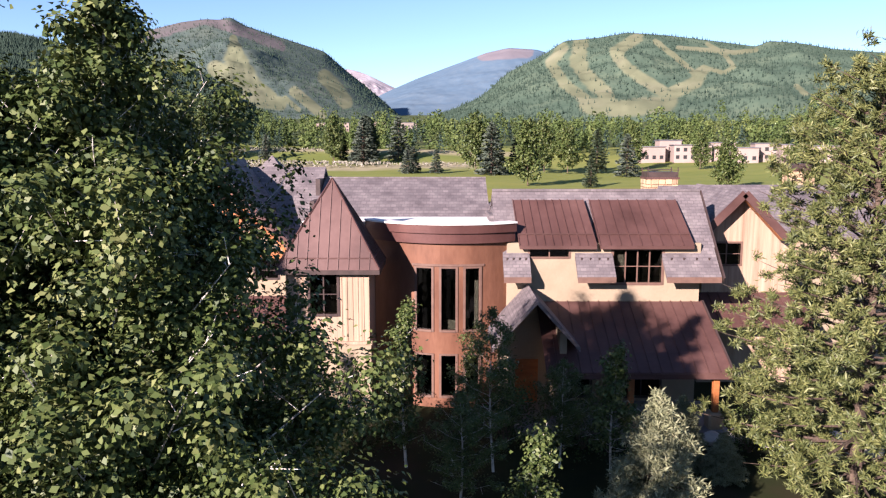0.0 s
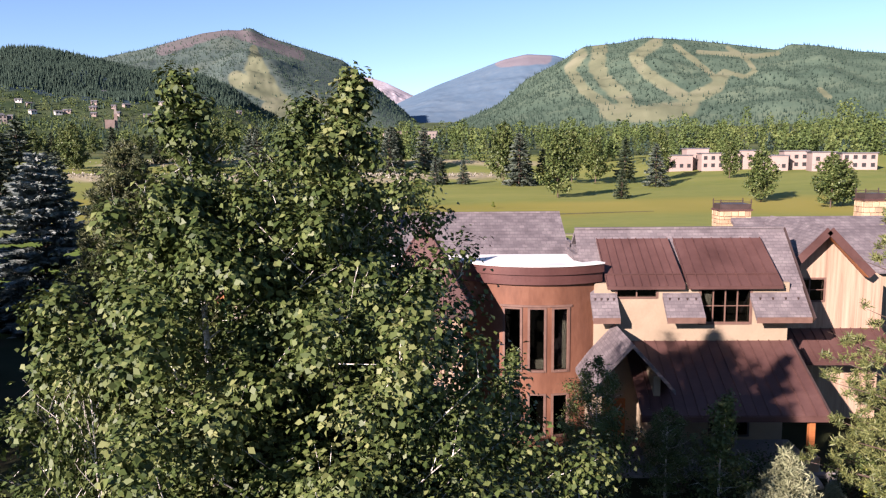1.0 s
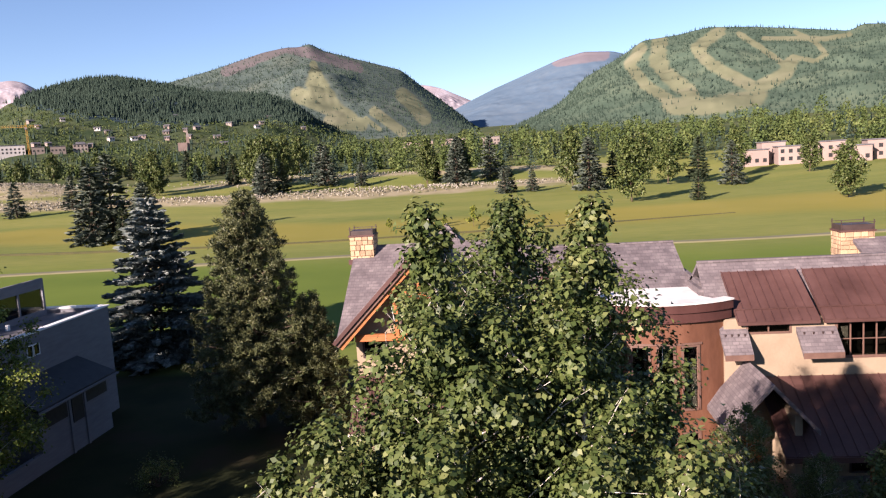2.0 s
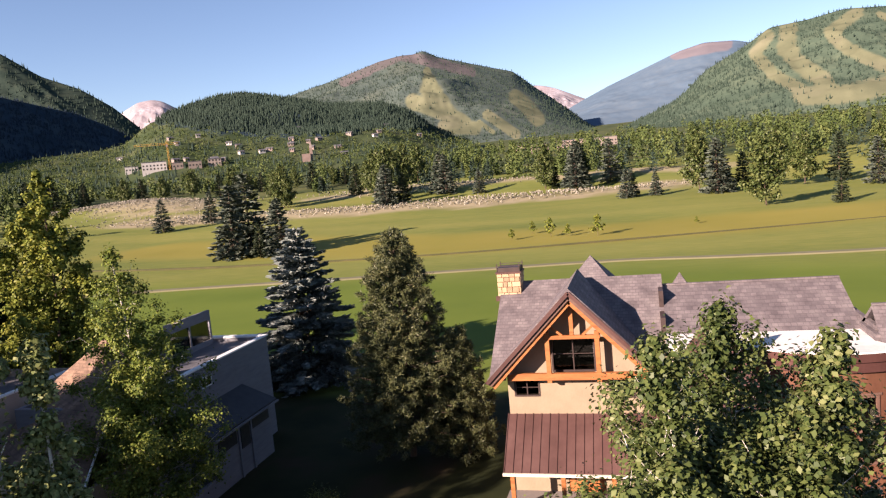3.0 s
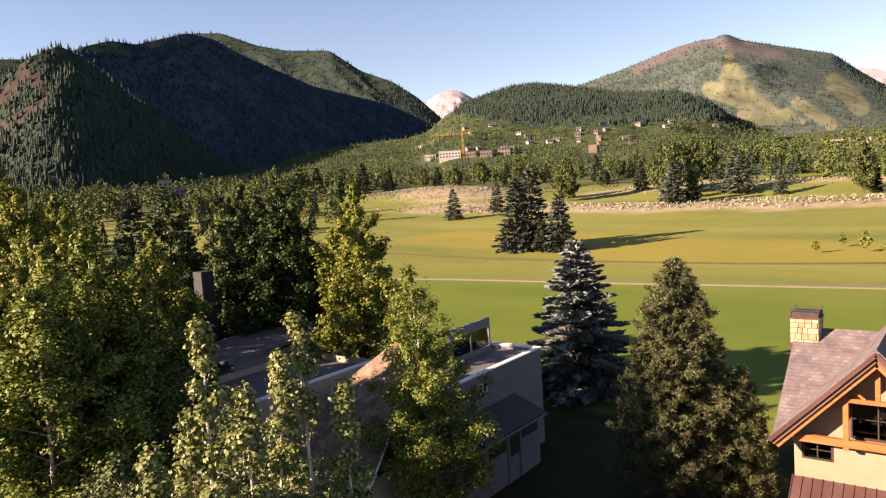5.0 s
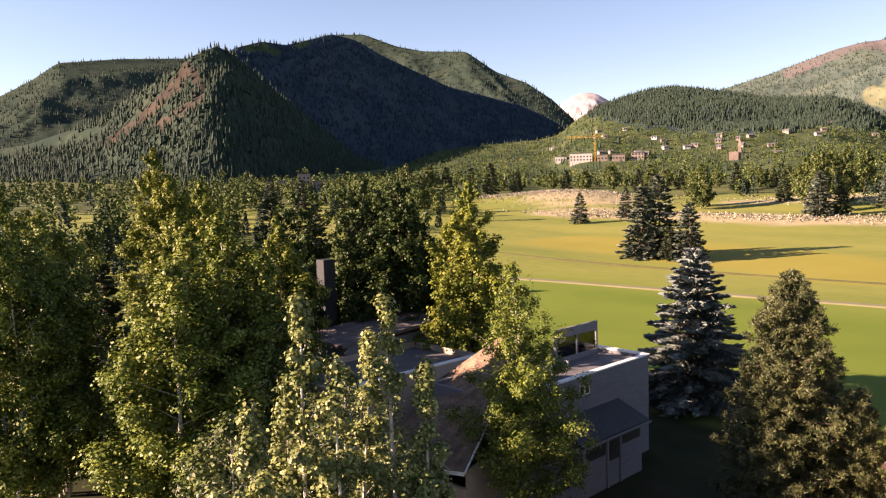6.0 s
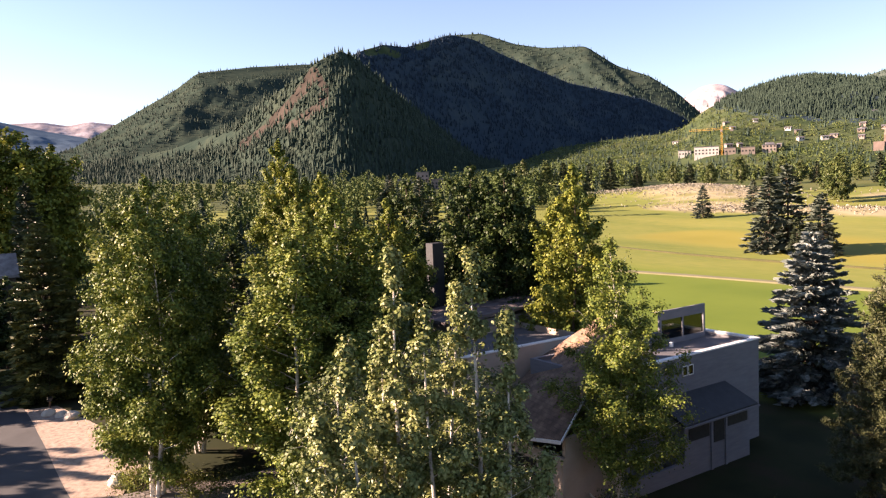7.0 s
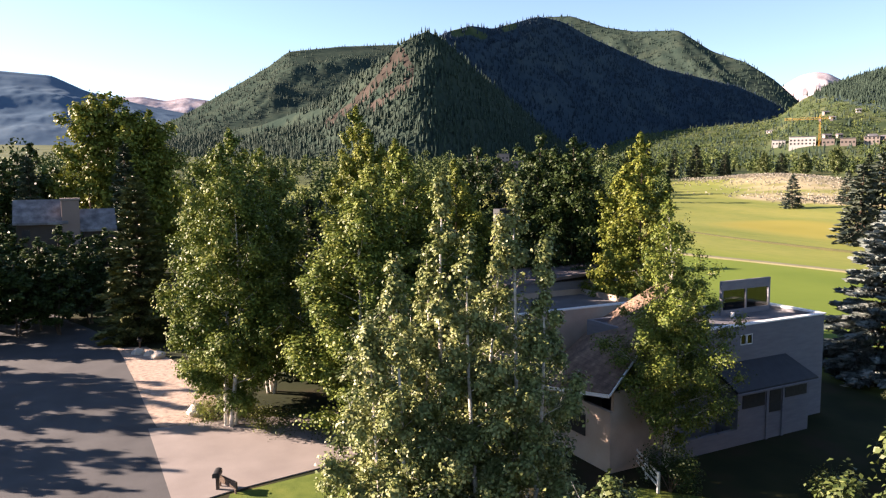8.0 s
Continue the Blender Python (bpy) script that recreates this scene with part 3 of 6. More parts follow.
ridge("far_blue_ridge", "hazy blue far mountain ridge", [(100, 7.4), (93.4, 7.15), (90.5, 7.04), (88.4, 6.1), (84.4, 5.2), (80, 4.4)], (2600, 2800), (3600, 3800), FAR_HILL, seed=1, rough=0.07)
ridge("snowy_range", "far snow-streaked mountain range", [(88, 5.6), (84.8, 5.85), (83.2, 5.6), (81.8, 5.9), (79.4, 5.6), (76, 5.0)], (3900, 3900), (4700, 4700), SNOW_HILL, seed=2, step=0.1)
ridge("mid_green_ridge", "green forested ridge behind a rocky knob", [(86, 3.0), (83, 4.1), (81.4, 5.0), (79, 6.45), (76, 8.2), (74.4, 9.4), (70.5, 9.85), (67, 10.0), (60, 10.2)], (1700, 1500), (2500, 2300), ROCK_HILL, seed=3, cones=5000, cone_h=8, rough=0.1, runs=[([(76.8, 4.0), (74.7, 4.9), (72, 5.7), (70, 6.5)], 0.28), ([(77.5, 3.2), (75, 3.9), (72.5, 4.7)], 0.22), ([(73.6, 8.6), (71, 9.4), (68.5, 9.6)], 0.22)])
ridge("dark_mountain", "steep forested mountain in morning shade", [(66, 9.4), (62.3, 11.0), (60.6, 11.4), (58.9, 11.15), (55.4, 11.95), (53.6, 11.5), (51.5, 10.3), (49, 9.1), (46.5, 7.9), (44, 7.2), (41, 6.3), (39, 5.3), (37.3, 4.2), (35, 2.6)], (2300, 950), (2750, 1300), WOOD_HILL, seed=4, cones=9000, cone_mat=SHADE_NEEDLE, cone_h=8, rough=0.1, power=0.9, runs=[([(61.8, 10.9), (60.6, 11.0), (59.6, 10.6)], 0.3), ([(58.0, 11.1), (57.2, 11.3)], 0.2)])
ridge("sunlit_ridge", "forested ridge catching sun behind a shaded slope", [(58, 11.0), (55.0, 11.85), (52.9, 11.85), (50.4, 10.95), (48.3, 10.55), (45.1, 10.45), (42.8, 8.85), (40.5, 7.95), (38.6, 6.65), (37.1, 5.2), (35, 2.8)], (2500, 2900), (3000, 3700), ROCK_HILL, seed=14, cones=2500, cone_h=13, rough=0.14)
ridge("rocky_knob", "rocky knob with conifers and a reddish cliff", [(86, 2.2), (76.6, 4.0), (72.4, 5.6), (69.8, 7.5), (67.1, 9.2), (65.6, 10.4), (63.9, 11.1), (62.4, 10.2), (60.5, 8.4), (57, 5.4), (52, 2.4)], [(52.01, 1350), (56, 1080), (60, 880), (64.5, 780), (68, 830), (86, 1250)], [(52.01, 1800), (58, 1330), (63.2, 1040), (65.2, 985), (68, 1060), (86, 1650)], ROCK_HILL, seed=5, cones=7500, cone_h=8.5, rough=0.13, bare=([(71.5, 4.2), (69.6, 5.6), (68.6, 6.6), (67.2, 8.0), (66.0, 9.6), (65.3, 8.4), (65.4, 7.2), (68.2, 5.4)], 0.36), runs=[([(79, 3.3), (75, 4.2), (72, 5.0)], 0.35)])
ridge("snowy_peak", "far snow-capped pinkish peak", [(41, 4.0), (38, 6.2), (36.9, 6.85), (35.9, 7.0), (35.2, 6.85), (34, 6.1), (31, 4.0)], (4000, 4000), (4600, 4600), SNOW_HILL, seed=6, step=0.06, rough=0.2)
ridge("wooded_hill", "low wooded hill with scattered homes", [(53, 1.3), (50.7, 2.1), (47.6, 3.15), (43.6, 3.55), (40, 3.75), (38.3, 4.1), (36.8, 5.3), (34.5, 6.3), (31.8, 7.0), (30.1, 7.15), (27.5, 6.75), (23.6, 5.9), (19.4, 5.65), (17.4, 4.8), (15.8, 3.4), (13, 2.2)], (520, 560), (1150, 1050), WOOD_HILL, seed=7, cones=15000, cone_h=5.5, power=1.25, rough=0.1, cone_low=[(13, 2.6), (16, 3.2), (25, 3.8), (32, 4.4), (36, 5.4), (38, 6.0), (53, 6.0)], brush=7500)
ridge("ski_peak", "bare-topped mountain with a broad grassy ski run", [(30, 5.6), (26.2, 6.7), (23.1, 7.5), (19.2, 8.7), (17.5, 9.0), (16.4, 9.0), (15.8, 9.25), (14.7, 8.65), (11.6, 7.75), (9, 7.0), (7.6, 5.8), (5.8, 4.4), (4.5, 3.3), (3, 1.8), (1.5, 1.0)], (1500, 1500), (2500, 2300), PEAK_HILL, seed=8, cones=9000, cone_h=6, rough=0.1, step=0.1,
      runs=[([(15.6, 7.7), (15.4, 6.8)], 0.3), ([(15.5, 7.0), (15.2, 6.0)], 0.52), ([(15.5, 6.2), (14.7, 4.8)], 0.8), ([(16.9, 5.5), (14.4, 4.4), (13.2, 3.5)], 0.62), ([(14.7, 3.4), (12.4, 3.1)], 0.54), ([(9.0, 5.1), (8.3, 4.4), (7.5, 3.3)], 0.58), ([(11.3, 4.0), (10.2, 3.1), (9.3, 2.3)], 0.40), ([(12.0, 3.5), (11.0, 2.6)], 0.18)], bare=([(22.0, 7.4), (19.5, 8.4), (17.5, 9.0), (15.6, 8.5), (13.7, 7.8), (12.2, 7.3)], 0.38))
ridge("snow_peak_east", "small pink snow-streaked peak in the gap", [(9.5, 5.2), (7.4, 5.8), (6.6, 5.65), (5.8, 5.4), (3.7, 4.4), (1, 3.4)], (4000, 4000), (4600, 4600), SNOW_HILL, seed=9, step=0.06, rough=0.2)
ridge("valley_mountain", "haze-tinted blue-green mountain beyond the valley gap", [(7, 2.8), (4.1, 4.2), (2, 5.1), (0.2, 5.75), (-3.3, 7.0), (-5, 7.35), (-7.1, 7.2), (-11, 6.0)], (2700, 2500), (3600, 3600), FAR_HILL, seed=10, rough=0.06, bare=([(-3, 6.8), (-6.5, 7.0)], 0.4), step=0.1)
ridge("ski_hill", "ski mountain with pale grassy runs through forest", [(2, 1.6), (0.2, 2.35), (-2.9, 3.65), (-5, 5.5), (-7.6, 6.75), (-9.2, 7.75), (-11.7, 7.9), (-13.8, 8.2), (-16.6, 7.9), (-19.7, 7.4), (-22.7, 6.85), (-23.5, 7.2), (-25.6, 6.9), (-27.4, 6.45), (-30.6, 6.0), (-40, 6.5), (-55, 4.0)], (1150, 1150), (1900, 1900), SKI_HILL, seed=11, cones=13000, cone_h=6, rough=0.12, step=0.12,
      runs=[([(-9.1, 7.2), (-8.2, 6.1), (-9.2, 4.7), (-10.8, 3.4), (-11.6, 2.6)], 0.40), ([(-10.4, 7.5), (-10.2, 6.2), (-10.8, 5.2), (-12.2, 3.9), (-12.8, 2.7)], 0.56), ([(-14.5, 7.8), (-12.9, 6.8), (-13.9, 5.6), (-15.2, 4.7), (-16.4, 3.9)], 0.41), ([(-11.0, 2.9), (-13.3, 2.7), (-15.6, 2.8), (-16.9, 3.1)], 0.62), ([(-17.3, 3.8), (-18.7, 4.5), (-19.1, 5.2)], 0.47), ([(-18.7, 5.1), (-17.1, 6.5), (-15.8, 7.5)], 0.19), ([(-19.2, 5.6), (-20.6, 5.1), (-21.3, 5.5), (-20.6, 6.4), (-19.4, 7.2)], 0.15), ([(-17.4, 7.0), (-21.3, 6.5), (-22.7, 6.6)], 0.16), ([(-25.4, 4.0), (-26.0, 3.5)], 0.18)])


# ---------------------------------------------------------------- trees
def broadleaf(name, label, height, spread, leaves, leaf, seed, leaf_mat, bark, low=0.15, limbs=46, stems=((0, 0, 1.0),), shape=0.75, clump=0.33, lean=0.02, category="tree"):
    """A tree with tapered stems, rising limbs, twigs and a crown of many small leaves."""
    rng = np.random.default_rng(seed)
    tree = empty(name, (0, 0, 0), label, category)
    bm = bmesh.new()
    twigs = []
    per = max(8, limbs // len(stems))
    for sx, sy, hk in stems:
        h = height * hk
        ph = rng.uniform(0, 6.28)
        pts = []
        for i in range(11):
            k = i / 10
            wob = 0.012 * h * math.sin(k * 5 + ph)
            pts.append((sx * (0.35 + 0.65 * min(1, k * 2.5)) + wob + lean * h * k * k, sy * (0.35 + 0.65 * min(1, k * 2.5)) + wob * 0.6, h * k * 0.985))
        rad = [0.0088 * h * (1 - 0.94 * i / 10) + 0.006 for i in range(11)]
        tube(bm, pts, rad, 8)
        P = np.array(pts)
        for i in range(per):
            k = low + (1 - low) * ((i + rng.uniform(0, 1)) / per) ** 0.92
            base = np.array([np.interp(k, np.linspace(0, 1, 11), P[:, c]) for c in range(3)])
            a = i * 2.4 + rng.uniform(-0.5, 0.5)
            u = (k - low) / (1 - low)
            env = (min(1, u * 4 + 0.45)) * (1 - u) ** shape * (1 if u < 0.72 else ((1 - u) / 0.28) ** 0.6) + 0.035
            L = spread * env * rng.uniform(0.7, 1.2) / (1 + 0.18 * (len(stems) - 1))
            rise = 0.25 + 0.75 * u
            d = np.array([math.cos(a), math.sin(a), rise])
            d /= np.linalg.norm(d)
            bend = np.array([0, 0, 0.16 * L])
            mid, end = base + d * L * 0.5, base + d * L + bend
            r0 = max(0.007, 0.0085 * L)
            tube(bm, [base, mid, end], [r0, r0 * 0.6, r0 * 0.2], 5)
            m = max(3, int(L * 4.2))
            for j in range(m):
                f = 0.25 + 0.75 * (j + rng.uniform(0, 1)) / m
                c = base + d * L * f + bend * f * f
                td = rng.normal(size=3) * np.array([1, 1, 0.7]) + d * 0.6 + np.array([0, 0, 0.25])
                td /= np.linalg.norm(td)
                tl = L * 0.32 * rng.uniform(0.5, 1.1) * (1.2 - 0.5 * f) + 0.15
                twigs.append((c, c + td * tl, tl))
        for i in range(5):
            c = P[-1] - np.array([0, 0, 0.09 * h * i / 5])
            twigs.append((c, c + np.array([rng.normal(0, 0.12), rng.normal(0, 0.12), 0.3]), 0.3))
    for c, e, tl in twigs[:: 3 if len(twigs) > 400 else 2]:
        tube(bm, [c, e], [0.010, 0.004], 3)
    part("trunk", bm, bark, tree)
    w = np.array([t[2] ** 0.8 + 0.32 for t in twigs]) * np.where(rng.random(len(twigs)) < 0.5, 1.0, 0.07)
    idx = rng.choice(len(twigs), leaves, p=w / w.sum())
    c, e = np.array([t[0] for t in twigs]), np.array([t[1] for t in twigs])
    tl = np.array([t[2] for t in twigs])
    f = rng.beta(2.2, 1.2, leaves)[:, None]
    pos = c[idx] * (1 - f) + e[idx] * f + rng.normal(size=(leaves, 3)) * (clump * (0.26 + 0.42 * np.minimum(tl[idx], 1.2))[:, None])
    out = pos - (c[idx] * 0.4 + e[idx] * 0.6)
    out /= np.linalg.norm(out, axis=1, keepdims=True) + 1e-6
    crown = new("crown", leaf_mesh("crown", pos, leaf, leaf_mat, rng, out=out))
    crown.parent = tree
    return tree


def conifer(name, label, height, spread, seed, needle, bark, whorls=26, sprays=9, size=0.22, droop=0.25, round_top=0.0, tuft=0.10, density=16, low=0.06, taper=None, category="tree"):
    """A spruce or pine: whorls of boughs carrying flat sprays of needles."""
    rng = np.random.default_rng(seed)
    tree = empty(name, (0, 0, 0), label, category)
    bm = bmesh.new()
    tube(bm, [(0, 0, 0), (0.01 * height, 0, height * 0.5), (0, 0.01 * height, height * 0.99)], [0.016 * height, 0.009 * height, 0.01], 8)
    cs, ds, ws = [], [], []
    for i in range(whorls):
        u = low + (1 - low) * (i + 0.5) / whorls
        z = height * u
        env = (1 - u) ** (taper or 0.85 - 0.4 * round_top) * (1 if u > 0.15 else 0.75 + u * 1.6)
        for j in range(sprays):
            a = j * 2 * math.pi / sprays + i * 0.7 + rng.uniform(-0.3, 0.3)
            L = spread * env * rng.uniform(0.72, 1.15) + 0.12
            dirn = np.array([math.cos(a), math.sin(a), 0])
            tilt = 0.55 * (u - 0.45) + round_top * 0.3
            zz = z + rng.uniform(-0.4, 0.4) * height / whorls
            base = np.array([0, 0, zz])
            end = base + dirn * L + np.array([0, 0, L * tilt - droop * L * 0.5 * (1 - u)])
            midp = base * 0.45 + end * 0.55 + np.array([0, 0, -droop * L * 0.12])
            tube(bm, [base, midp, end], [0.012 * L + 0.01, 0.008 * L, 0.004], 4)
            m = max(4, int(L * density))
            k = 0.16 + 0.84 * rng.uniform(0, 1, m) ** 0.75
            kk = k[:, None]
            side = np.array([-dirn[1], dirn[0], 0])
            wid = 0.34 * L * (1.15 - k) + 0.06
            off = rng.uniform(-1, 1, m) * wid
            p = base * (1 - kk) ** 2 + 2 * midp * kk * (1 - kk) + end * kk * kk + side * off[:, None]
            p[:, 2] += rng.normal(0, tuft * 0.5, m) - np.abs(off) * droop * 0.6
            cs.append(p)
            ds.append(dirn[None, :] + side[None, :] * (np.sign(off) * 0.8)[:, None] + rng.normal(0, 0.25, (m, 3)) + np.array([0, 0, 0.18 + round_top * 0.5]))
            ws.append(np.full(m, size))
    top = np.array([[0, 0, height * (1 - 0.012 * q)] for q in range(8)])
    cs.append(top), ds.append(rng.normal(0, 0.4, (8, 3)) + np.array([0, 0, 1.0])), ws.append(np.full(8, size))
    c, d, w = np.concatenate(cs), np.concatenate(ds), np.concatenate(ws)
    part("trunk", bm, bark, tree)
    n = len(c)
    if round_top > 0.4:
        c = c[rng.random(n) < (0.38 if round_top > 0.8 else 0.6)]
        n, k = len(c), (58 if round_top > 0.8 else 26)
        pos = np.repeat(c, k, 0) + rng.normal(0, size * 0.3, (k * n, 3)) * np.array([1, 1, 0.85])
        out = pos - np.repeat(c, k, 0)
        out /= np.linalg.norm(out, axis=1, keepdims=True) + 1e-6
        crown = new("crown", leaf_mesh("crown", pos, size * 0.72, needle, rng, aspect=0.2, up=0.2, out=out, needle=True))
        crown.parent = tree
        return tree
    d /= np.linalg.norm(d, axis=1, keepdims=True)
    s = np.cross(d, np.array([0, 0, 1.0]) + rng.normal(0, 0.35, (n, 3)))
    s /= np.linalg.norm(s, axis=1, keepdims=True)
    u = np.cross(s, d)
    L = (w * rng.uniform(0.7, 1.4, n))[:, None]
    verts = np.stack([c - d * L * 0.3, c + s * L * 0.26 + u * L * 0.06, c + d * L, c - s * L * 0.26 + u * L * 0.06,
                      c + d * L * 0.2 + u * L * 0.3, c + d * L * 0.15 - u * L * 0.2], 1).reshape(-1, 3)
    o = np.arange(n)[:, None] * 6
    quads = np.concatenate([o + np.array([0, 1, 2, 3]), o + np.array([0, 4, 2, 5])], 1).reshape(-1)
    me = bpy.data.meshes.new("crown")
    me.vertices.add(6 * n)
    me.vertices.foreach_set("co", verts.astype(np.float32).ravel())
    me.loops.add(8 * n)
    me.loops.foreach_set("vertex_index", quads.astype(np.int32))
    me.polygons.add(2 * n)
    me.polygons.foreach_set("loop_start", np.arange(2 * n, dtype=np.int32) * 4)
    me.materials.append(needle)
    me.update(calc_edges=True)
    crown = new("crown", me)
    crown.parent = tree
    return tree


def place(tree, x, y, turn=0.0, scale=1.0, wide=1.0):
    tree.matrix_basis = Matrix.LocRotScale((x, y, ground_z(x, y) - 0.05), Euler((0, 0, turn)), (scale * wide, scale * wide, scale))
    return tree


def plant(tree, x, y, turn, scale, wide=1.0, group="", label=""):
    """Another tree of the same kind, of its own size and turn."""
    t = copy_thing(tree, Matrix.Identity(4))
    place(t, x, y, turn, scale, wide)
    return tagged(t, label, group=group)


# the aspens nearest to the flight
place(broadleaf("aspen_tree", "tall white-trunked aspen with open green crown", 15.4, 4.6, 108000, 0.104, 11, LEAF_ASPEN, BARK_WHITE, limbs=92, shape=0.78, clump=0.32), -5.3, 11.4, 0.4)
place(broadleaf("aspen_tree", "tall slim aspen with fluttering green leaves", 15.6, 4.5, 100000, 0.106, 12, LEAF_ASPEN, BARK_WHITE, limbs=74, shape=0.78, clump=0.3), -7.45, 11.0, 2.0)
place(broadleaf("aspen_tree", "aspen standing behind two others, green leaves", 15.4, 4.9, 104000, 0.106, 13, LEAF_ASPEN, BARK_WHITE, limbs=96, shape=0.6, clump=0.36), -6.2, 14.6, 4.0)
place(broadleaf("aspen_tree", "slim pale-leaved aspen with a pointed top", 17.6, 4.1, 80000, 0.13, 14, LEAF_PALE, BARK_WHITE, limbs=99, low=0.08, shape=0.9, clump=0.3, stems=((0, 0, 1), (0.9, -0.6, 0.88), (-0.7, 0.8, 0.92))), -22.7, 11.7, 1.0)
place(broadleaf("aspen_tree", "pale-leaved aspen with a thin leader", 17.6, 4.1, 80000, 0.13, 15, LEAF_PALE, BARK_WHITE, limbs=99, low=0.08, shape=0.9, clump=0.3, stems=((0, 0, 1), (-0.8, -0.7, 0.9), (0.8, 0.5, 0.86))), -23.4, 9.7, 3.0)
place(broadleaf("aspen_tree", "shorter aspen beside two taller ones", 15.2, 3.8, 60000, 0.13, 16, LEAF_PALE, BARK_WHITE, limbs=80, low=0.08, shape=0.9, clump=0.3, stems=((0, 0, 1), (0.6, -0.7, 0.84))), -23.2, 8.0, 5.0)
place(broadleaf("aspen_tree", "narrow aspen with pale trunks before a pale house", 16.4, 4.9, 56000, 0.14, 17, LEAF_SUNNY, BARK_WHITE, limbs=80, shape=0.55, lean=-0.01, stems=((0, 0, 1), (0.9, -0.4, 0.72))), -33.6, 30.2, 0.0)
place(broadleaf("aspen_tree", "small aspen close to the house wall", 6.6, 1.5, 5500, 0.12, 18, LEAF_ASPEN, BARK_WHITE, limbs=34), -1.5, 27.2, 0.0)
place(broadleaf("aspen_tree", "small aspen beside the porch", 5.2, 1.5, 4500, 0.12, 19, LEAF_ASPEN, BARK_WHITE, limbs=30), 6.3, 26.0, 0.0)
place(broadleaf("aspen_tree", "slim young aspen standing before the porch", 6.9, 1.3, 6000, 0.085, 20, LEAF_ASPEN, BARK_WHITE, limbs=34), 1.8, 13.8, 0.0)

# crowded trees along the road and round the pale house
big_aspen = place(broadleaf("aspen_tree", "large leafy aspen clump with several pale trunks", 20.0, 5.8, 78000, 0.19, 21, LEAF_SUNNY, BARK_WHITE, limbs=110, low=0.07, stems=((0, 0, 1), (1.2, 0.6, 0.9), (-0.9, 1.0, 0.93)), shape=0.4, clump=0.42), -53.5, 7.8, 0.0)
plant(big_aspen, -57.0, 9.0, 2.1, 1.06, label="large aspen clump in full green leaf")
cottonwood = place(broadleaf("cottonwood_tree", "dense dark green cottonwood", 22.0, 6.2, 36000, 0.29, 22, LEAF_DARK, BARK_BROWN, limbs=70, stems=((0, 0, 1), (1.6, 0.4, 0.93)), shape=0.42, low=0.1), -62.0, 40.0, 0.0)
plant(cottonwood, -57.0, 40.5, 2.0, 0.98)
plant(cottonwood, -66.0, 36.0, 3.3, 0.95)
golden = place(broadleaf("cottonwood_tree", "tall cottonwood with yellow-green leaves", 21.0, 5.2, 48000, 0.23, 23, LEAF_GOLD, BARK_BROWN, limbs=64, shape=0.5, stems=((0, 0, 1), (-1.2, 0.8, 0.9))), -47.4, 39.8, 0.0)
plant(golden, -56.6, 21.9, 1.7, 0.98, 0.85, label="yellowing tall aspen above its neighbours")
plant(golden, -76.5, 27.0, 4.0, 1.2, 0.9, label="tall light green poplar")
plant(golden, -82.0, 33.0, 0.9, 1.05)

# a small house-side helper: children keep their places in the world
def settle(ob, parent):
    chain, p = Matrix.Identity(4), parent
    while p is not None:
        chain = p.matrix_parent_inverse @ p.matrix_basis @ chain if p.parent else p.matrix_basis @ chain
        p = p.parent
    ob.parent = parent
    ob.matrix_parent_inverse = chain.inverted()
    return ob


def piece(name, bm, material, parent, label=""):
    ob = part(name, bm, material, None, label)
    return settle(ob, parent)


def win(parent, x0, x1, z0, z1, y, cols=2, rows=1, trim=0.1, material=None, nx=None):
    return settle(window(None, x0, x1, z0, z1, y, cols, rows, trim, material, nx), parent)


def roof(parent, name, pts, material, thick=0.22, label=""):
    return piece(name, slab(bmesh.new(), pts, thick), material, parent, label)


def grid_wall(u0, u1, z0, z1, holes, point):
    """One wall mesh with rectangular openings through it; point(u, side, z) gives a place on its front or back."""
    bm = bmesh.new()
    us = sorted({u0, u1, *[h[0] for h in holes], *[h[1] for h in holes]})
    zs = sorted({z0, z1, *[h[2] for h in holes], *[h[3] for h in holes]})
    made = {}

    def vert(i, k, side):
        if (i, k, side) not in made:
            made[i, k, side] = bm.verts.new(point(us[i], side, zs[k]))
        return made[i, k, side]

    def solid(i, k):
        if not (0 <= i < len(us) - 1 and 0 <= k < len(zs) - 1):
            return False
        u, z = (us[i] + us[i + 1]) / 2, (zs[k] + zs[k + 1]) / 2
        return not any(h[0] < u < h[1] and h[2] < z < h[3] for h in holes)
    for i in range(len(us) - 1):
        for k in range(len(zs) - 1):
            if solid(i, k):
                for side in (0, 1):
                    bm.faces.new([vert(i, k, side), vert(i + 1, k, side), vert(i + 1, k + 1, side), vert(i, k + 1, side)])
                for di, dk, a, b in ((-1, 0, (i, k), (i, k + 1)), (1, 0, (i + 1, k), (i + 1, k + 1)), (0, -1, (i, k), (i + 1, k)), (0, 1, (i, k + 1), (i + 1, k + 1))):
                    if not solid(i + di, k + dk):
                        bm.faces.new([vert(*a, 0), vert(*b, 0), vert(*b, 1), vert(*a, 1)])
    return bm


def wall_with_holes(x0, x1, z0, z1, y0, y1, holes):
    return grid_wall(x0, x1, z0, z1, holes, lambda u, side, z: (u, y1 if side else y0, z))


def seam_parts(parent, a, b, c, d, n, h=0.05, w=0.035):
    """Standing seams on the roof plane a, b (eave), c, d (top), one part each."""
    a, b, c, d = map(Vector, (a, b, c, d))
    up = Vector((0, 0, h / 2))
    for i in range(n + 1):
        k = i / n
        piece("seam", bar(bmesh.new(), a.lerp(b, k) + up, d.lerp(c, k) + up, w, h), METAL_ROOF, parent)


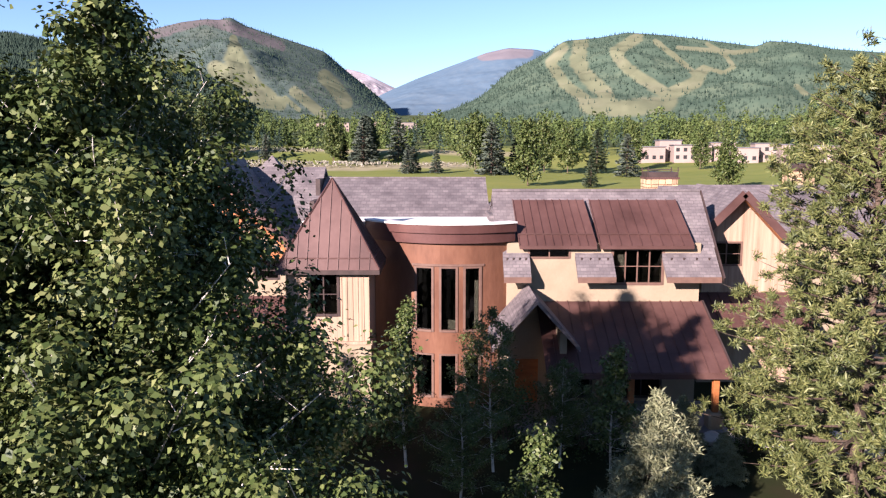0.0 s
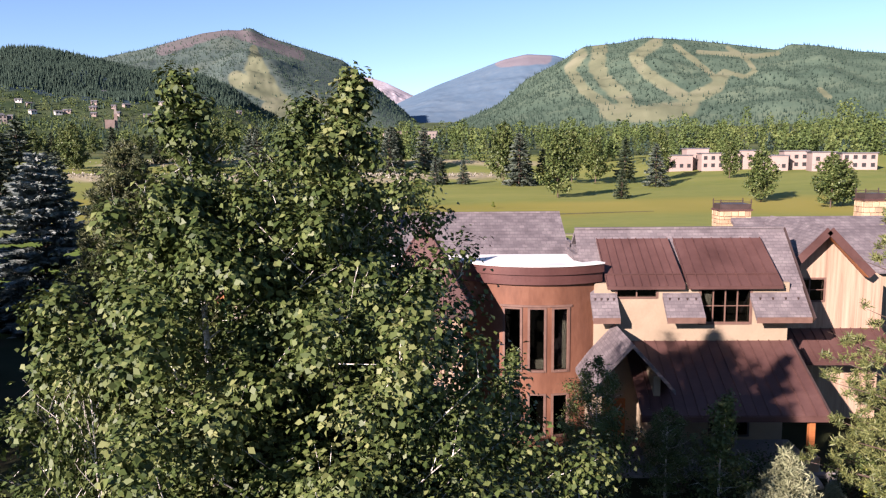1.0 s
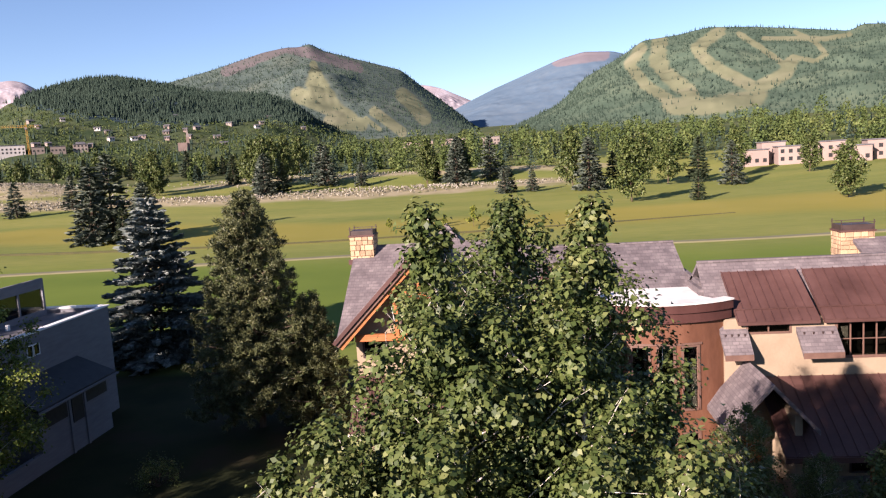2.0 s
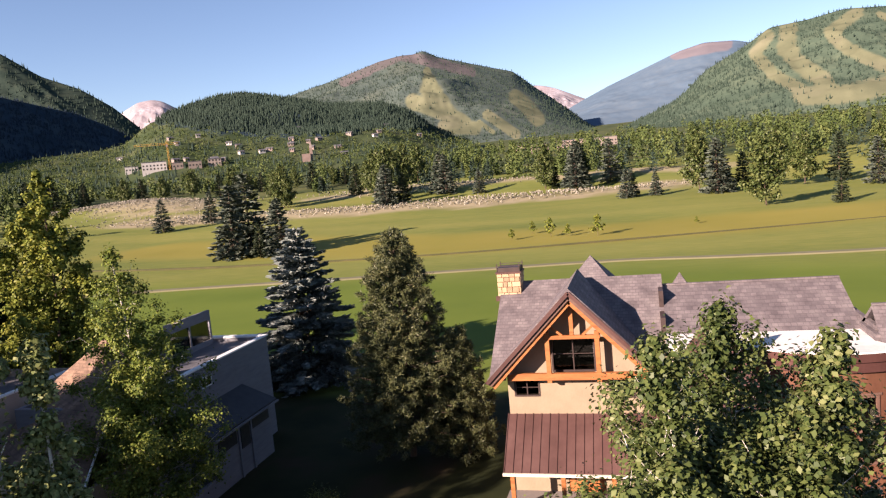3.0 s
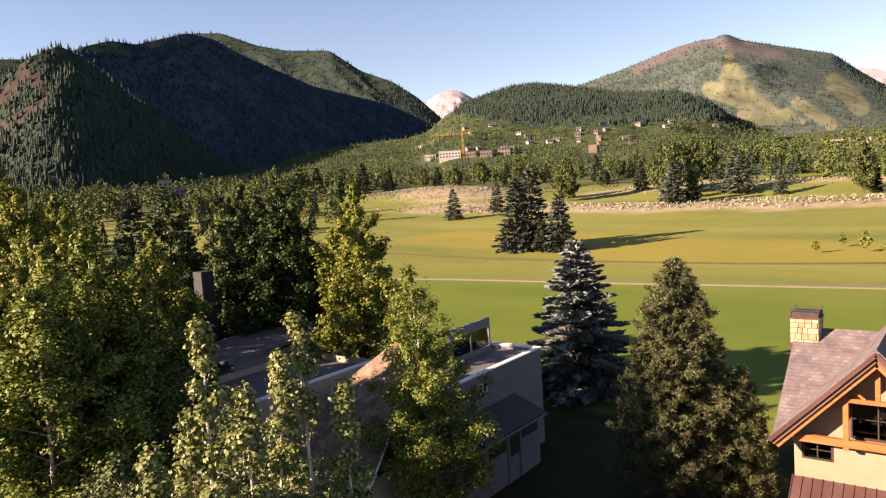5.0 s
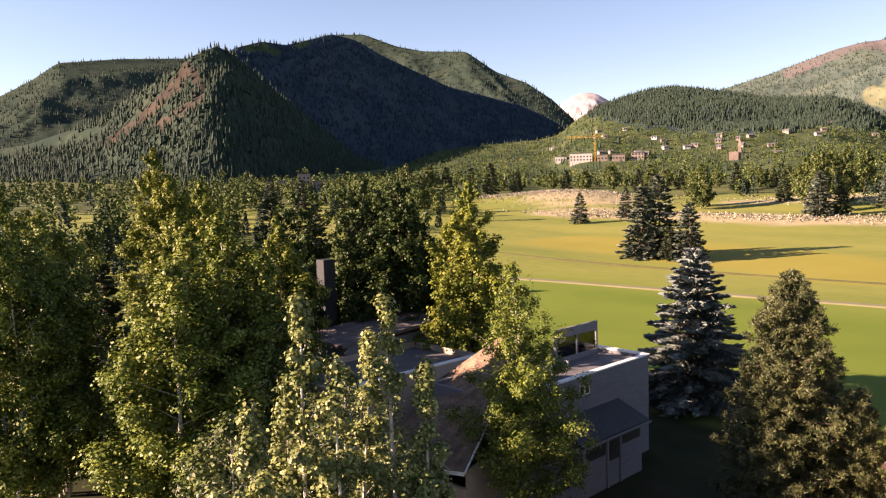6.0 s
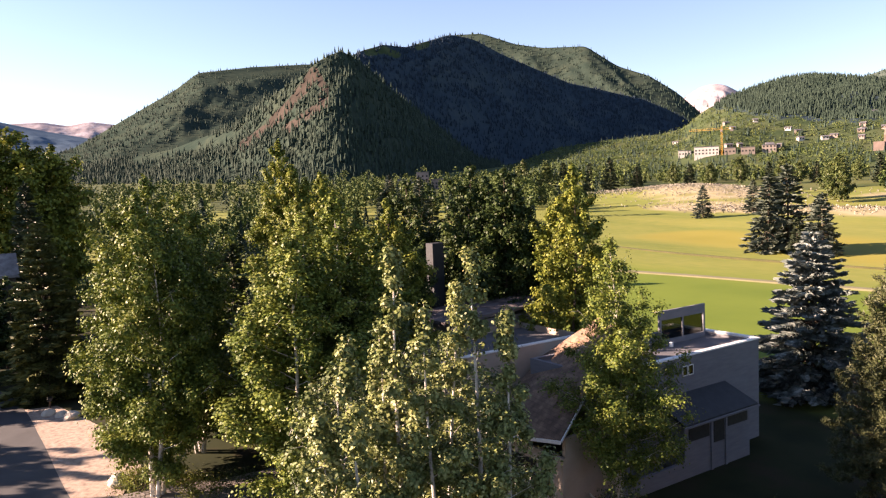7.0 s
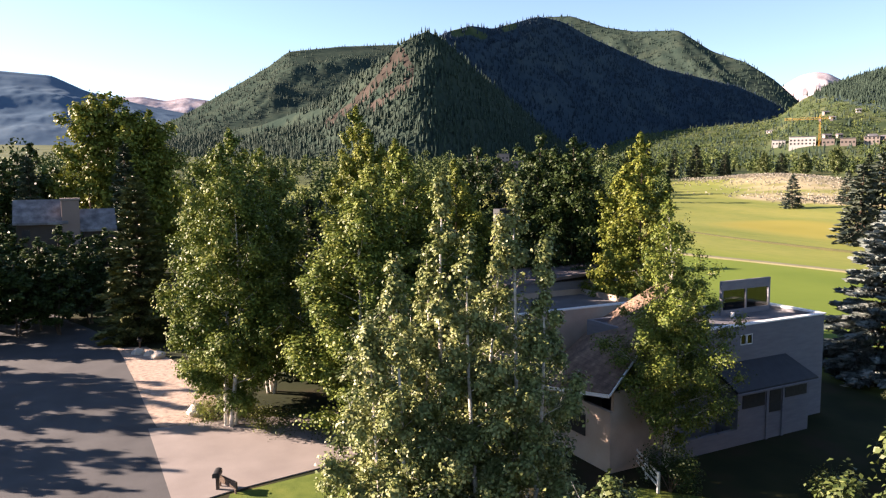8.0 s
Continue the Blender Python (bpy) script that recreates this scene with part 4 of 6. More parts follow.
# ---------------------------------------------------------------- the brown and tan house
house = empty("house", (0, 38, 0), "large tan house with brown metal and grey shingle roofs", "house")

# square tower with a pyramid roof
TW = (-6.05, -4.83, 4.93, 6.74)
piece("tower_wall", wall_with_holes(-7.15, -3.35, 3.62, 6.98, 32.6, 32.85, [TW]), SIDING, house, "vertical pale wood siding")
piece("tower_wall", boxes((-3.6, 32.85, -0.4, -3.35, 35.4, 6.98), (-7.15, 32.85, -0.4, -6.9, 35.4, 6.98), (-6.9, 35.15, -0.4, -3.6, 35.4, 6.98)), SIDING, house)
piece("tower_base", boxes((-7.2, 32.55, -0.4, -3.3, 32.85, 3.5)), STUCCO, house, "tan stucco base")
piece("band", boxes((-7.25, 32.48, 3.5, -3.25, 32.85, 3.64)), SIDING, house)
for i in range(16):
    x = -7.13 + i * 0.25
    if not (TW[0] - 0.12 < x < TW[1] + 0.12):
        piece("batten", boxes((x - 0.018, 32.575, 3.64, x + 0.018, 32.605, 6.96)), SIDING, house)
win(house, *TW[:2], *TW[2:], 32.62, 2, 2, 0.12, DARK_TRIM)
# dark sheet behind the glass stands for the unlit inside
piece("unlit_room_sheet", boxes((-6.9, 33.6, 3.7, -3.6, 33.7, 6.9)), ROOM, house)
E0, E1, F0, F1, ZE = -7.55, -2.85, 32.25, 35.7, 7.0
AP = (-5.12, 33.8, 11.05)
bm = bmesh.new()
v = [bm.verts.new(p) for p in ((E0, F0, ZE), (E1, F0, ZE), (E1, F1, ZE), (E0, F1, ZE), AP)]
for a, b in ((0, 1), (1, 2), (2, 3), (3, 0)):
    bm.faces.new((v[a], v[b], v[4]))
bm.faces.new(v[:4])
piece("pyramid_roof", bm, METAL_ROOF, house, "rust-brown standing seam pyramid roof")
cs = [Vector(p) for p in ((E0, F0, ZE), (E1, F0, ZE), (E1, F1, ZE), (E0, F1, ZE))]
apex, up = Vector(AP), Vector((0, 0, 0.03))
for i in range(4):
    a, b = cs[i], cs[(i + 1) % 4]
    for k in range(1, 10):
        p = a.lerp(b, k / 10)
        top = p + (apex - (a + b) / 2) * (1 - abs(2 * k / 10 - 1)) * 0.97
        piece("seam", bar(bmesh.new(), p + up, top + up, 0.035, 0.05), METAL_ROOF, house)
    piece("hip_cap", bar(bmesh.new(), a + up, apex, 0.08, 0.08), METAL_ROOF, house)
    piece("snow_bar", bar(bmesh.new(), a.lerp(apex, 0.12) + up, b.lerp(apex, 0.12) + up, 0.05, 0.05), METAL_ROOF, house)
piece("fascia", boxes((E0, F0 - 0.02, ZE - 0.2, E1, F0 + 0.06, ZE - 0.005), (E1 - 0.06, F0 + 0.06, ZE - 0.2, E1 + 0.02, F1, ZE - 0.005), (E0 - 0.02, F0 + 0.06, ZE - 0.2, E0 + 0.06, F1, ZE - 0.005)), DARK_TRIM, house)

# the tower stands forward of the block beside it
shift = Matrix.Translation((0, 0, 12.5)) @ Matrix.Scale(0.98, 4) @ Matrix.Translation((0, 0, -12.5))
for o in house.children_recursive:
    if o.type == "MESH":
        o.data.transform(shift)

# bowed copper-clad turret
CX, CY, RW = 0.5, 38.6, 4.8
OPEN = ((-22.6, -11.2), (-8.2, 2.4), (5.4, 16.0))


def arc(t0, t1, z0, z1, r0, r1, n=0):
    bm = bmesh.new()
    n = n or max(2, int((t1 - t0) / 2.5))
    rows = []
    for i in range(n + 1):
        t = radians(t0 + (t1 - t0) * i / n)
        s, c = math.sin(t), math.cos(t)
        rows.append([bm.verts.new((CX + r * s, CY - r * c, z)) for r, z in ((r1, z0), (r1, z1), (r0, z1), (r0, z0))])
    for a, b in zip(rows, rows[1:]):
        for k in range(4):
            bm.faces.new((a[k], b[k], b[(k + 1) % 4], a[(k + 1) % 4]))
    bm.faces.new(rows[0])
    bm.faces.new(rows[-1][::-1])
    return bm


edges = [-58] + [e for o in OPEN for e in o] + [35]
for i in range(0, len(edges), 2):
    piece("turret_wall", arc(edges[i], edges[i + 1], 0.0, 6.9, RW - 0.2, RW), COPPER, house, "weathered copper-brown cladding")
for o in OPEN:
    for z0, z1 in ((0.0, 0.5), (2.68, 3.75)):
        piece("turret_wall", arc(*o, z0, z1, RW - 0.2, RW), COPPER, house)
    for z0, z1 in ((0.5, 2.68), (3.75, 6.9)):
        w = new("window")
        part("frame", arc(o[0], o[0] + 1.3, z0, z1, RW - 0.15, RW + 0.05), TRIM, w)
        part("frame", arc(o[1] - 1.3, o[1], z0, z1, RW - 0.15, RW + 0.05), TRIM, w)
        part("sill", arc(o[0] + 1.3, o[1] - 1.3, z0, z0 + 0.1, RW - 0.15, RW + 0.08), TRIM, w)
        part("head", arc(o[0] + 1.3, o[1] - 1.3, z1 - 0.08, z1, RW - 0.15, RW + 0.05), TRIM, w)
        p = part("pane", arc(o[0] + 1.3, o[1] - 1.3, z0 + 0.1, z1 - 0.08, RW - 0.08, RW - 0.07), GLASS, w)
        p.visible_shadow = False
        settle(w, house)
piece("turret_wall", arc(-58, 35, 6.9, 8.1, RW - 0.2, RW), COPPER, house)
piece("head_trim", arc(-24, 17.4, 6.92, 7.02, RW - 0.02, RW + 0.05), TRIM, house)
piece("turret_cap", arc(-58, 36, 8.02, 8.5, RW, RW + 0.22), COPPER_DARK, house, "dark copper cornice band")
piece("turret_cap", arc(-58, 36, 8.5, 8.9, RW + 0.05, RW + 0.33), COPPER_DARK, house)
piece("turret_cap", arc(-58, 36, 8.9, 8.98, RW - 0.2, RW + 0.38), MEMBRANE, house)
bm = bmesh.new()
ring = [(CX + (RW + 0.1) * math.sin(radians(t)), CY - (RW + 0.1) * math.cos(radians(t)), 8.82) for t in range(-58, 37, 4)]
slab(bm, ring + [(2.4, 35.9, 8.82), (2.4, 38.7, 8.82), (-7.0, 38.7, 8.82), (-7.0, 36.0, 8.82), (-3.6, 36.0, 8.82)], 0.25)
piece("flat_roof", bm, MEMBRANE, house, "white membrane flat roof")
piece("parapet", boxes((2.3, 36.0, 8.5, 2.55, 38.6, 9.15)), SHINGLE_Y, house)
# dark floor and back sheet give the turret its unlit inside
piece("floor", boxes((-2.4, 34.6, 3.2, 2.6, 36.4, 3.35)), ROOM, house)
piece("unlit_room_sheet", boxes((-2.4, 36.4, 0.1, 3.1, 36.5, 8.0)), ROOM, house)
piece("curtain", boxes((1.5, 34.15, 3.85, 1.95, 34.2, 6.2)), CURTAIN, house, "cream curtain")
piece("curtain", boxes((0.0, 34.2, 3.8, 0.62, 34.26, 4.25)), CURTAIN, house)
piece("rear_wall", boxes((-7.1, 36.55, 0, 2.4, 36.8, 8.5), (-7.1, 38.4, 8.0, 2.4, 38.6, 8.8)), STUCCO, house)

# long grey ridge behind the turret
roof(house, "shingle_roof", [(-6.9, 38.3, 8.75), (2.5, 38.3, 8.75), (2.5, 43.0, 10.68), (-6.9, 43.0, 10.68)], SHINGLE, label="grey-brown shingle roof")
roof(house, "shingle_roof", [(-6.9, 43.0, 10.68), (2.5, 43.0, 10.68), (2.5, 49, 8.2), (-6.9, 49, 8.2)], SHINGLE)
piece("ridge_cap", boxes((-6.9, 42.88, 10.64, 2.5, 43.12, 10.74)), SHINGLE, house)

# right block: tan wall, shingle roof, two metal dormers
W1, W2 = (4.15, 6.0, 7.3, 7.72), (8.15, 10.45, 6.05, 7.6)
LOW1, LOW2 = (5.6, 7.2, 0.4, 2.3), (8.8, 10.6, 0.4, 2.3)
piece("wall", wall_with_holes(3.05, 12.3, 0, 7.95, 34.4, 34.65, [W1, W2, LOW1, LOW2]), STUCCO, house, "tan stucco wall")
win(house, *W1, 34.44, 2, 1, 0.1, TRIM)
win(house, *W2, 34.44, 4, 2, 0.13, TRIM)
win(house, *LOW1, 34.44, 2, 2, 0.1, DARK_TRIM)
win(house, *LOW2, 34.44, 2, 2, 0.1, DARK_TRIM)
piece("curtain", boxes((8.2, 34.75, 6.05, 8.75, 34.8, 7.6)), CURTAIN, house)
piece("unlit_room_sheet", boxes((3.2, 36.0, 0.2, 12.2, 36.1, 8.2)), ROOM, house)
piece("side_wall", boxes((12.05, 34.65, 0, 12.3, 40, 7.6)), STUCCO, house)
SL = (10.3 - 6.5) / (37.15 - 33.45)
RZ = lambda y: 6.5 + SL * (y - 33.45)
for x0, x1 in ((2.85, 4.12), (6.3, 8.08), (10.45, 13.0)):
    roof(house, "eave_roof", [(x0, 33.45, RZ(33.45)), (x1, 33.45, RZ(33.45)), (x1, 34.66, RZ(34.66)), (x0, 34.66, RZ(34.66))], SHINGLE, 0.24, "grey shingle eave with dark fascia")
    piece("fascia", boxes((x0, 33.41, 6.2, x1, 33.45, 6.47)), TRIM, house)
    for k in range(4):
        x = x0 + (x1 - x0) * (0.15 + 0.7 * k / 3)
        piece("snow_guard", boxes((x - 0.03, 34.1, RZ(34.1) - 0.02, x + 0.03, 34.16, RZ(34.1) + 0.12)), DARK_TRIM, house)
roof(house, "shingle_roof", [(2.5, 34.66, RZ(34.66)), (13.05, 34.66, RZ(34.66)), (13.05, 37.15, 10.3), (2.5, 37.15, 10.3)], SHINGLE)
roof(house, "shingle_roof", [(2.5, 37.15, 10.3), (13.05, 37.15, 10.3), (13.05, 42, 7.0), (2.5, 42, 7.0)], SHINGLE)
piece("ridge_cap", boxes((2.5, 37.05, 10.27, 13.05, 37.25, 10.37)), SHINGLE, house)
piece("end_wall", boxes((2.5, 36.7, 7.0, 2.7, 41, 9.4)), SHINGLE_Y, house)
bm = bmesh.new()
bar(bm, (13.09, 33.4, RZ(33.4) - 0.1), (13.09, 37.15, 10.2), 0.06, 0.32)
piece("bargeboard", bm, DARK_TRIM, house)
for x0, x1 in ((3.5, 7.12), (7.32, 11.72)):
    a, b, c, d = (x0 + 0.12, 34.1, 7.86), (x1 + 0.15, 34.1, 7.86), (x1 - 0.12, 36.45, 9.86), (x0 - 0.02, 36.45, 9.86)
    roof(house, "dormer_roof", [a, b, c, d], METAL_ROOF, 0.16, "rust-brown standing seam dormer roof")
    seam_parts(house, a, b, c, d, 9)
    bm = bmesh.new()
    bar(bm, (x0 + 0.1, 34.62, 8.36), (x1 + 0.1, 34.62, 8.36), 0.05, 0.05)
    piece("snow_bar", bm, METAL_ROOF, house)
    piece("fascia", boxes((x0 + 0.12, 34.04, 7.7, x1 + 0.15, 34.1, 7.85)), METAL_ROOF, house)
    piece("cheek", boxes((x0 + 0.2, 34.66, 7.7, x0 + 0.3, 36.2, 8.3), (x1 - 0.2, 34.66, 7.7, x1 - 0.1, 36.2, 8.3)), METAL_ROOF, house)

# right gable with its own porch roof
GW = (14.1, 15.55, 6.4, 7.5)
bm = wall_with_holes(13.6, 18.6, 0, 7.6, 37.7, 37.95, [GW])
piece("gable_wall", bm, SIDING, house, "pale pinkish wood siding")
bm = bmesh.new()
pts = [(13.6, 7.6), (18.6, 7.6), (17.4, 8.3), (15.35, 10.0), (13.6, 8.3)]
f = [bm.verts.new((x, 37.7, z)) for x, z in pts]
g = [bm.verts.new((x, 37.95, z)) for x, z in pts]
bm.faces.new(f), bm.faces.new(g[::-1])
for i in range(5):
    bm.faces.new((f[i], f[(i + 1) % 5], g[(i + 1) % 5], g[i]))
piece("gable_wall", bm, SIDING, house)
win(house, *GW, 37.74, 2, 2, 0.1, TRIM)
for s in (-1, 1):
    roof(house, "gable_roof", [(15.3, 36.9, 10.3), (15.3 + s * 2.2, 36.9, 8.0), (15.3 + s * 2.2, 44, 8.0), (15.3, 44, 10.3)][::s], SHINGLE_Y, 0.2)
    bm = bmesh.new()
    bar(bm, (15.3, 36.86, 10.15), (15.3 + s * 2.25, 36.86, 7.85), 0.08, 0.4)
    piece("bargeboard", bm, METAL_ROOF, house, "brown gable bargeboard")
    bm = bmesh.new()
    bar(bm, (15.3, 37.1, 9.95), (15.3 + s * 2.1, 37.1, 7.75), 0.4, 0.08)
    piece("soffit", bm, TIMBER, house)
a, b, c, d = (12.9, 35.6, 3.7), (18.6, 35.6, 3.7), (18.6, 37.7, 4.9), (12.9, 37.7, 4.9)
roof(house, "porch_roof", [a, b, c, d], METAL_ROOF, 0.18)
seam_parts(house, a, b, c, d, 11)
# far right wing and chimneys
roof(house, "shingle_roof", [(13.05, 39.5, 7.7), (27, 39.5, 7.7), (27, 44.5, 10.2), (13.05, 44.5, 10.2)], SHINGLE)
roof(house, "shingle_roof", [(13.05, 44.5, 10.2), (27, 44.5, 10.2), (27, 50, 7.4), (13.05, 50, 7.4)], SHINGLE)
piece("wing_wall", boxes((18.6, 40, 0, 26.6, 49, 7.6), (13.2, 42, 0, 18.6, 49, 7.5)), STUCCO, house)


def chimney(x0, x1, y0, y1, z0, z1, cap):
    ch = new("chimney")
    part("shaft_core", boxes((x0 + 0.06, y0 + 0.06, z0, x1 - 0.06, y1 - 0.06, z1)), STONE, ch)
    rng = random.Random(int(x0 * 10))
    z = z0
    while z < z1 - 0.05:
        h = min(rng.uniform(0.2, 0.36), z1 - z)
        x = x0
        while x < x1 - 0.05:
            w = min(rng.uniform(0.25, 0.55), x1 - x)
            part("stone", boxes((x + 0.012, y0 - rng.uniform(0, 0.03), z + 0.012, x + w - 0.012, y0 + 0.2, z + h - 0.012), bevel=0.02), STONE, ch)
            x += w
        y = y0 + 0.2
        while y < y1 - 0.05:
            w = min(rng.uniform(0.25, 0.55), y1 - y)
            part("stone", boxes((x0 - rng.uniform(0, 0.03), y + 0.012, z + 0.012, x0 + 0.2, y + w - 0.012, z + h - 0.012), bevel=0.02), STONE, ch)
            part("stone", boxes((x1 - 0.2, y + 0.012, z + 0.012, x1 + rng.uniform(0, 0.03), y + w - 0.012, z + h - 0.012), bevel=0.02), STONE, ch)
            y += w
        z += h
    part("flashing", boxes((x0 - 0.12, y0 - 0.12, z0, x1 + 0.12, y0 - 0.04, z0 + 0.3)), METAL_ROOF, ch)
    part("cap_rim", boxes((x0 - 0.06, y0 - 0.06, z1, x1 + 0.06, y1 + 0.06, z1 + 0.1)), METAL_ROOF, ch)
    bm = boxes((x0 + 0.05, y0 + 0.05, z1 + 0.1, x1 - 0.05, y1 - 0.05, z1 + cap * 0.6))
    for x in (x0 + 0.02, x1 - 0.06):
        for y in (y0 + 0.02, y1 - 0.06):
            box(bm, x, y, z1 + 0.1, x + 0.05, y + 0.05, z1 + cap)
    part("metal_cap", bm, DARK_TRIM, ch)
    part("cap_rail", boxes((x0 - 0.02, y0 - 0.02, z1 + cap * 0.75, x1 + 0.02, y0 + 0.03, z1 + cap * 0.8)), DARK_TRIM, ch)
    part("cap_rail", boxes((x0 - 0.02, y1 - 0.03, z1 + cap * 0.75, x1 + 0.02, y1 + 0.02, z1 + cap * 0.8)), DARK_TRIM, ch)
    settle(ch, house)


chimney(12.4, 14.3, 44.4, 45.8, 8.8, 10.55, 0.7)
chimney(21.9, 23.4, 46.0, 47.2, 8.5, 11.0, 0.75)

# entrance porch with brown metal roof
a, b, c, d = (4.5, 31.45, 3.42), (12.5, 31.45, 3.42), (12.42, 34.4, 5.12), (4.5, 34.4, 5.12)
roof(house, "porch_roof", [a, b, c, d], METAL_ROOF, 0.14, "rust-brown standing seam porch roof")
seam_parts(house, a, b, c, d, 16)
a2, b2 = (4.5, 30.55, 2.78), (12.55, 30.55, 2.78)
roof(house, "porch_roof", [a2, b2, b, a], METAL_ROOF, 0.14)
seam_parts(house, a2, b2, b, a, 16)
piece("fascia", boxes((4.5, 30.5, 2.5, 12.55, 30.55, 2.74)), METAL_ROOF, house)
piece("beam", boxes((4.7, 30.9, 2.45, 12.3, 31.15, 2.66)), TIMBER, house, "orange timber beam")
for x in (12.05, 8.3):
    piece("post", boxes((x - 0.13, 30.9, 0.85, x + 0.13, 31.16, 2.45), bevel=0.015), TIMBER, house, "orange timber post")
    piece("stone_pier", boxes((x - 0.34, 30.7, 0, x + 0.34, 31.36, 0.85), bevel=0.08), STONE, house, "rough stone pier")
piece("porch_floor", boxes((3.2, 30.4, 0.0, 12.6, 34.4, 0.14)), CONCRETE, house)
bm = bmesh.new()
bar(bm, (12.5, 34.45, 5.1), (12.62, 30.6, 2.8), 0.08, 0.2)
piece("bargeboard", bm, DARK_TRIM, house)
# small grey gable over the entrance
for s in (-1, 1):
    roof(house, "entry_roof", [(4.05, 30.6, 6.0), (4.05 + s * 1.9, 30.6, 3.9), (4.05 + s * 1.9, 34.4, 3.9), (4.05, 34.4, 6.0)][::s], SHINGLE_Y, 0.22, "grey shingle entry gable")
piece("entry_wall", boxes((2.6, 31.4, 0, 2.9, 34.0, 4.3)), STUCCO, house)
piece("entry_wall", boxes((5.2, 31.4, 0, 5.5, 34.0, 4.3)), STUCCO, house)
piece("entry_door", boxes((3.5, 34.2, 0.1, 4.6, 34.3, 2.3)), TIMBER, house, "orange wooden entry door")
piece("wall_lamp", boxes((5.55, 31.2, 1.7, 5.65, 31.35, 2.1)), CURTAIN, house)

# left wing: shingle roof and timber-framed gable
roof(house, "shingle_roof", [(-16.4, 38.4, 7.93), (-6.9, 38.4, 7.93), (-6.9, 43.2, 11.32), (-16.4, 43.2, 11.32)], SHINGLE)
roof(house, "eave_roof", [(-16.4, 37.15, 7.05), (-15.5, 37.15, 7.05), (-15.5, 38.4, 7.93), (-16.4, 38.4, 7.93)], SHINGLE)
roof(house, "shingle_roof", [(-16.1, 43.2, 11.32), (-6.9, 43.2, 11.32), (-6.9, 49.5, 7.0), (-16.4, 49.5, 7.0)], SHINGLE)
piece("wing_wall", boxes((-15.6, 38.1, 0, -15.35, 49, 6.6), (-7.15, 38.1, 0, -6.9, 49, 8.0), (-15.35, 48.7, 0, -7.15, 48.9, 7.0)), STUCCO, house)
piece("wing_wall", boxes((-7.15, 39, 8.0, -6.9, 47.5, 9.6), (-7.15, 41, 9.6, -6.9, 45.4, 10.7)), DARK_TRIM, house)
GX, GZ, GE = -11.75, 11.85, 7.0
for s in (-1, 1):
    roof(house, "gable_roof", [(GX, 36.7, GZ), (GX + s * 4.7, 36.7, GE), (GX + s * 4.7, 37.6, GE), (GX, 43.4, GZ)][::s], SHINGLE_Y, 0.16)
    for q, m_, w in ((0.0, METAL_ROOF, 0.2), (0.24, TRIM, 0.2), (0.5, TIMBER, 0.26)):
        bm = bmesh.new()
        bar(bm, (GX, 36.68 + q * 0.5, GZ - 0.24 - q), (GX + s * (4.72 - q * 0.6), 36.68 + q * 0.5, GE - 0.2 - q * 0.55), 0.14, w)
        piece("rafter", bm, m_, house)
    bm = bmesh.new()
    bar(bm, (GX, 37.4, GZ - 0.3), (GX + s * 4.5, 37.4, GE - 0.1), 1.2, 0.05)
    piece("soffit", bm, DARK_TRIM, house)
HW = (-12.95, -10.75, 7.1, 8.9)
S1_, S2_ = (-15.15, -13.9, 5.72, 6.55), (-9.95, -8.75, 5.6, 6.4)
piece("gable_wall", wall_with_holes(-15.35, -7.15, 0, 6.95, 38.1, 38.35, [S1_, S2_, (-12.6, -10.6, 0.1, 2.1)]), STUCCO, house, "tan stucco wall")
bm = bmesh.new()
for poly in ([(-15.6, 6.95), (HW[0], 6.95), (HW[0], 9.7)], [(HW[1], 6.95), (-7.9, 6.95), (HW[1], 9.8)], [(HW[0], 8.9), (HW[1], 8.9), (HW[1], 9.8), (GX, 10.9), (HW[0], 9.7)]):
    f, g = [bm.verts.new((x, 38.1, z)) for x, z in poly], [bm.verts.new((x, 38.35, z)) for x, z in poly]
    bm.faces.new(f), bm.faces.new(g[::-1])
    for i in range(len(poly)):
        j = (i + 1) % len(poly)
        bm.faces.new((f[i], f[j], g[j], g[i]))
piece("gable_wall", bm, STUCCO, house)
win(house, *HW, 38.14, 2, 2, 0.1, DARK_TRIM)
win(house, *S1_, 38.14, 2, 2, 0.1, DARK_TRIM)
win(house, *S2_, 38.14, 2, 2, 0.1, DARK_TRIM)
piece("unlit_room_sheet", boxes((-15.2, 39.6, 0.1, -7.3, 39.7, 8.3)), ROOM, house)
for spec in ((-15.45, 37.3, 6.75, -8.1, 37.58, 7.12), (-13.3, 37.3, 9.0, -10.3, 37.5, 9.2), (-13.25, 37.32, 6.6, -13.0, 37.56, 9.4), (-10.6, 37.32, 6.6, -10.35, 37.56, 9.4), (-11.88, 37.32, 9.2, -11.66, 37.5, 10.8)):
    piece("timber_beam", boxes(spec, bevel=0.012), TIMBER, house, "orange timber beam")
bm = bmesh.new()
piece("brace", bar(bm, (-12.3, 37.42, 9.2), (-13.0, 37.42, 9.75), 0.12, 0.12), TIMBER, house)
piece("brace", bar(bmesh.new(), (-11.2, 37.42, 9.2), (-10.6, 37.42, 9.75), 0.12, 0.12), TIMBER, house)
a, b, c, d = (-15.7, 35.45, 2.3), (-7.3, 35.45, 2.3), (-7.3, 38.1, 4.62), (-15.7, 38.1, 4.62)
roof(house, "porch_roof", [a, b, c, d], METAL_ROOF, 0.15, "rust-brown standing seam porch roof")
seam_parts(house, a, b, c, d, 18)
piece("gutter", boxes((-15.75, 35.33, 2.16, -7.25, 35.45, 2.3)), CURTAIN, house)
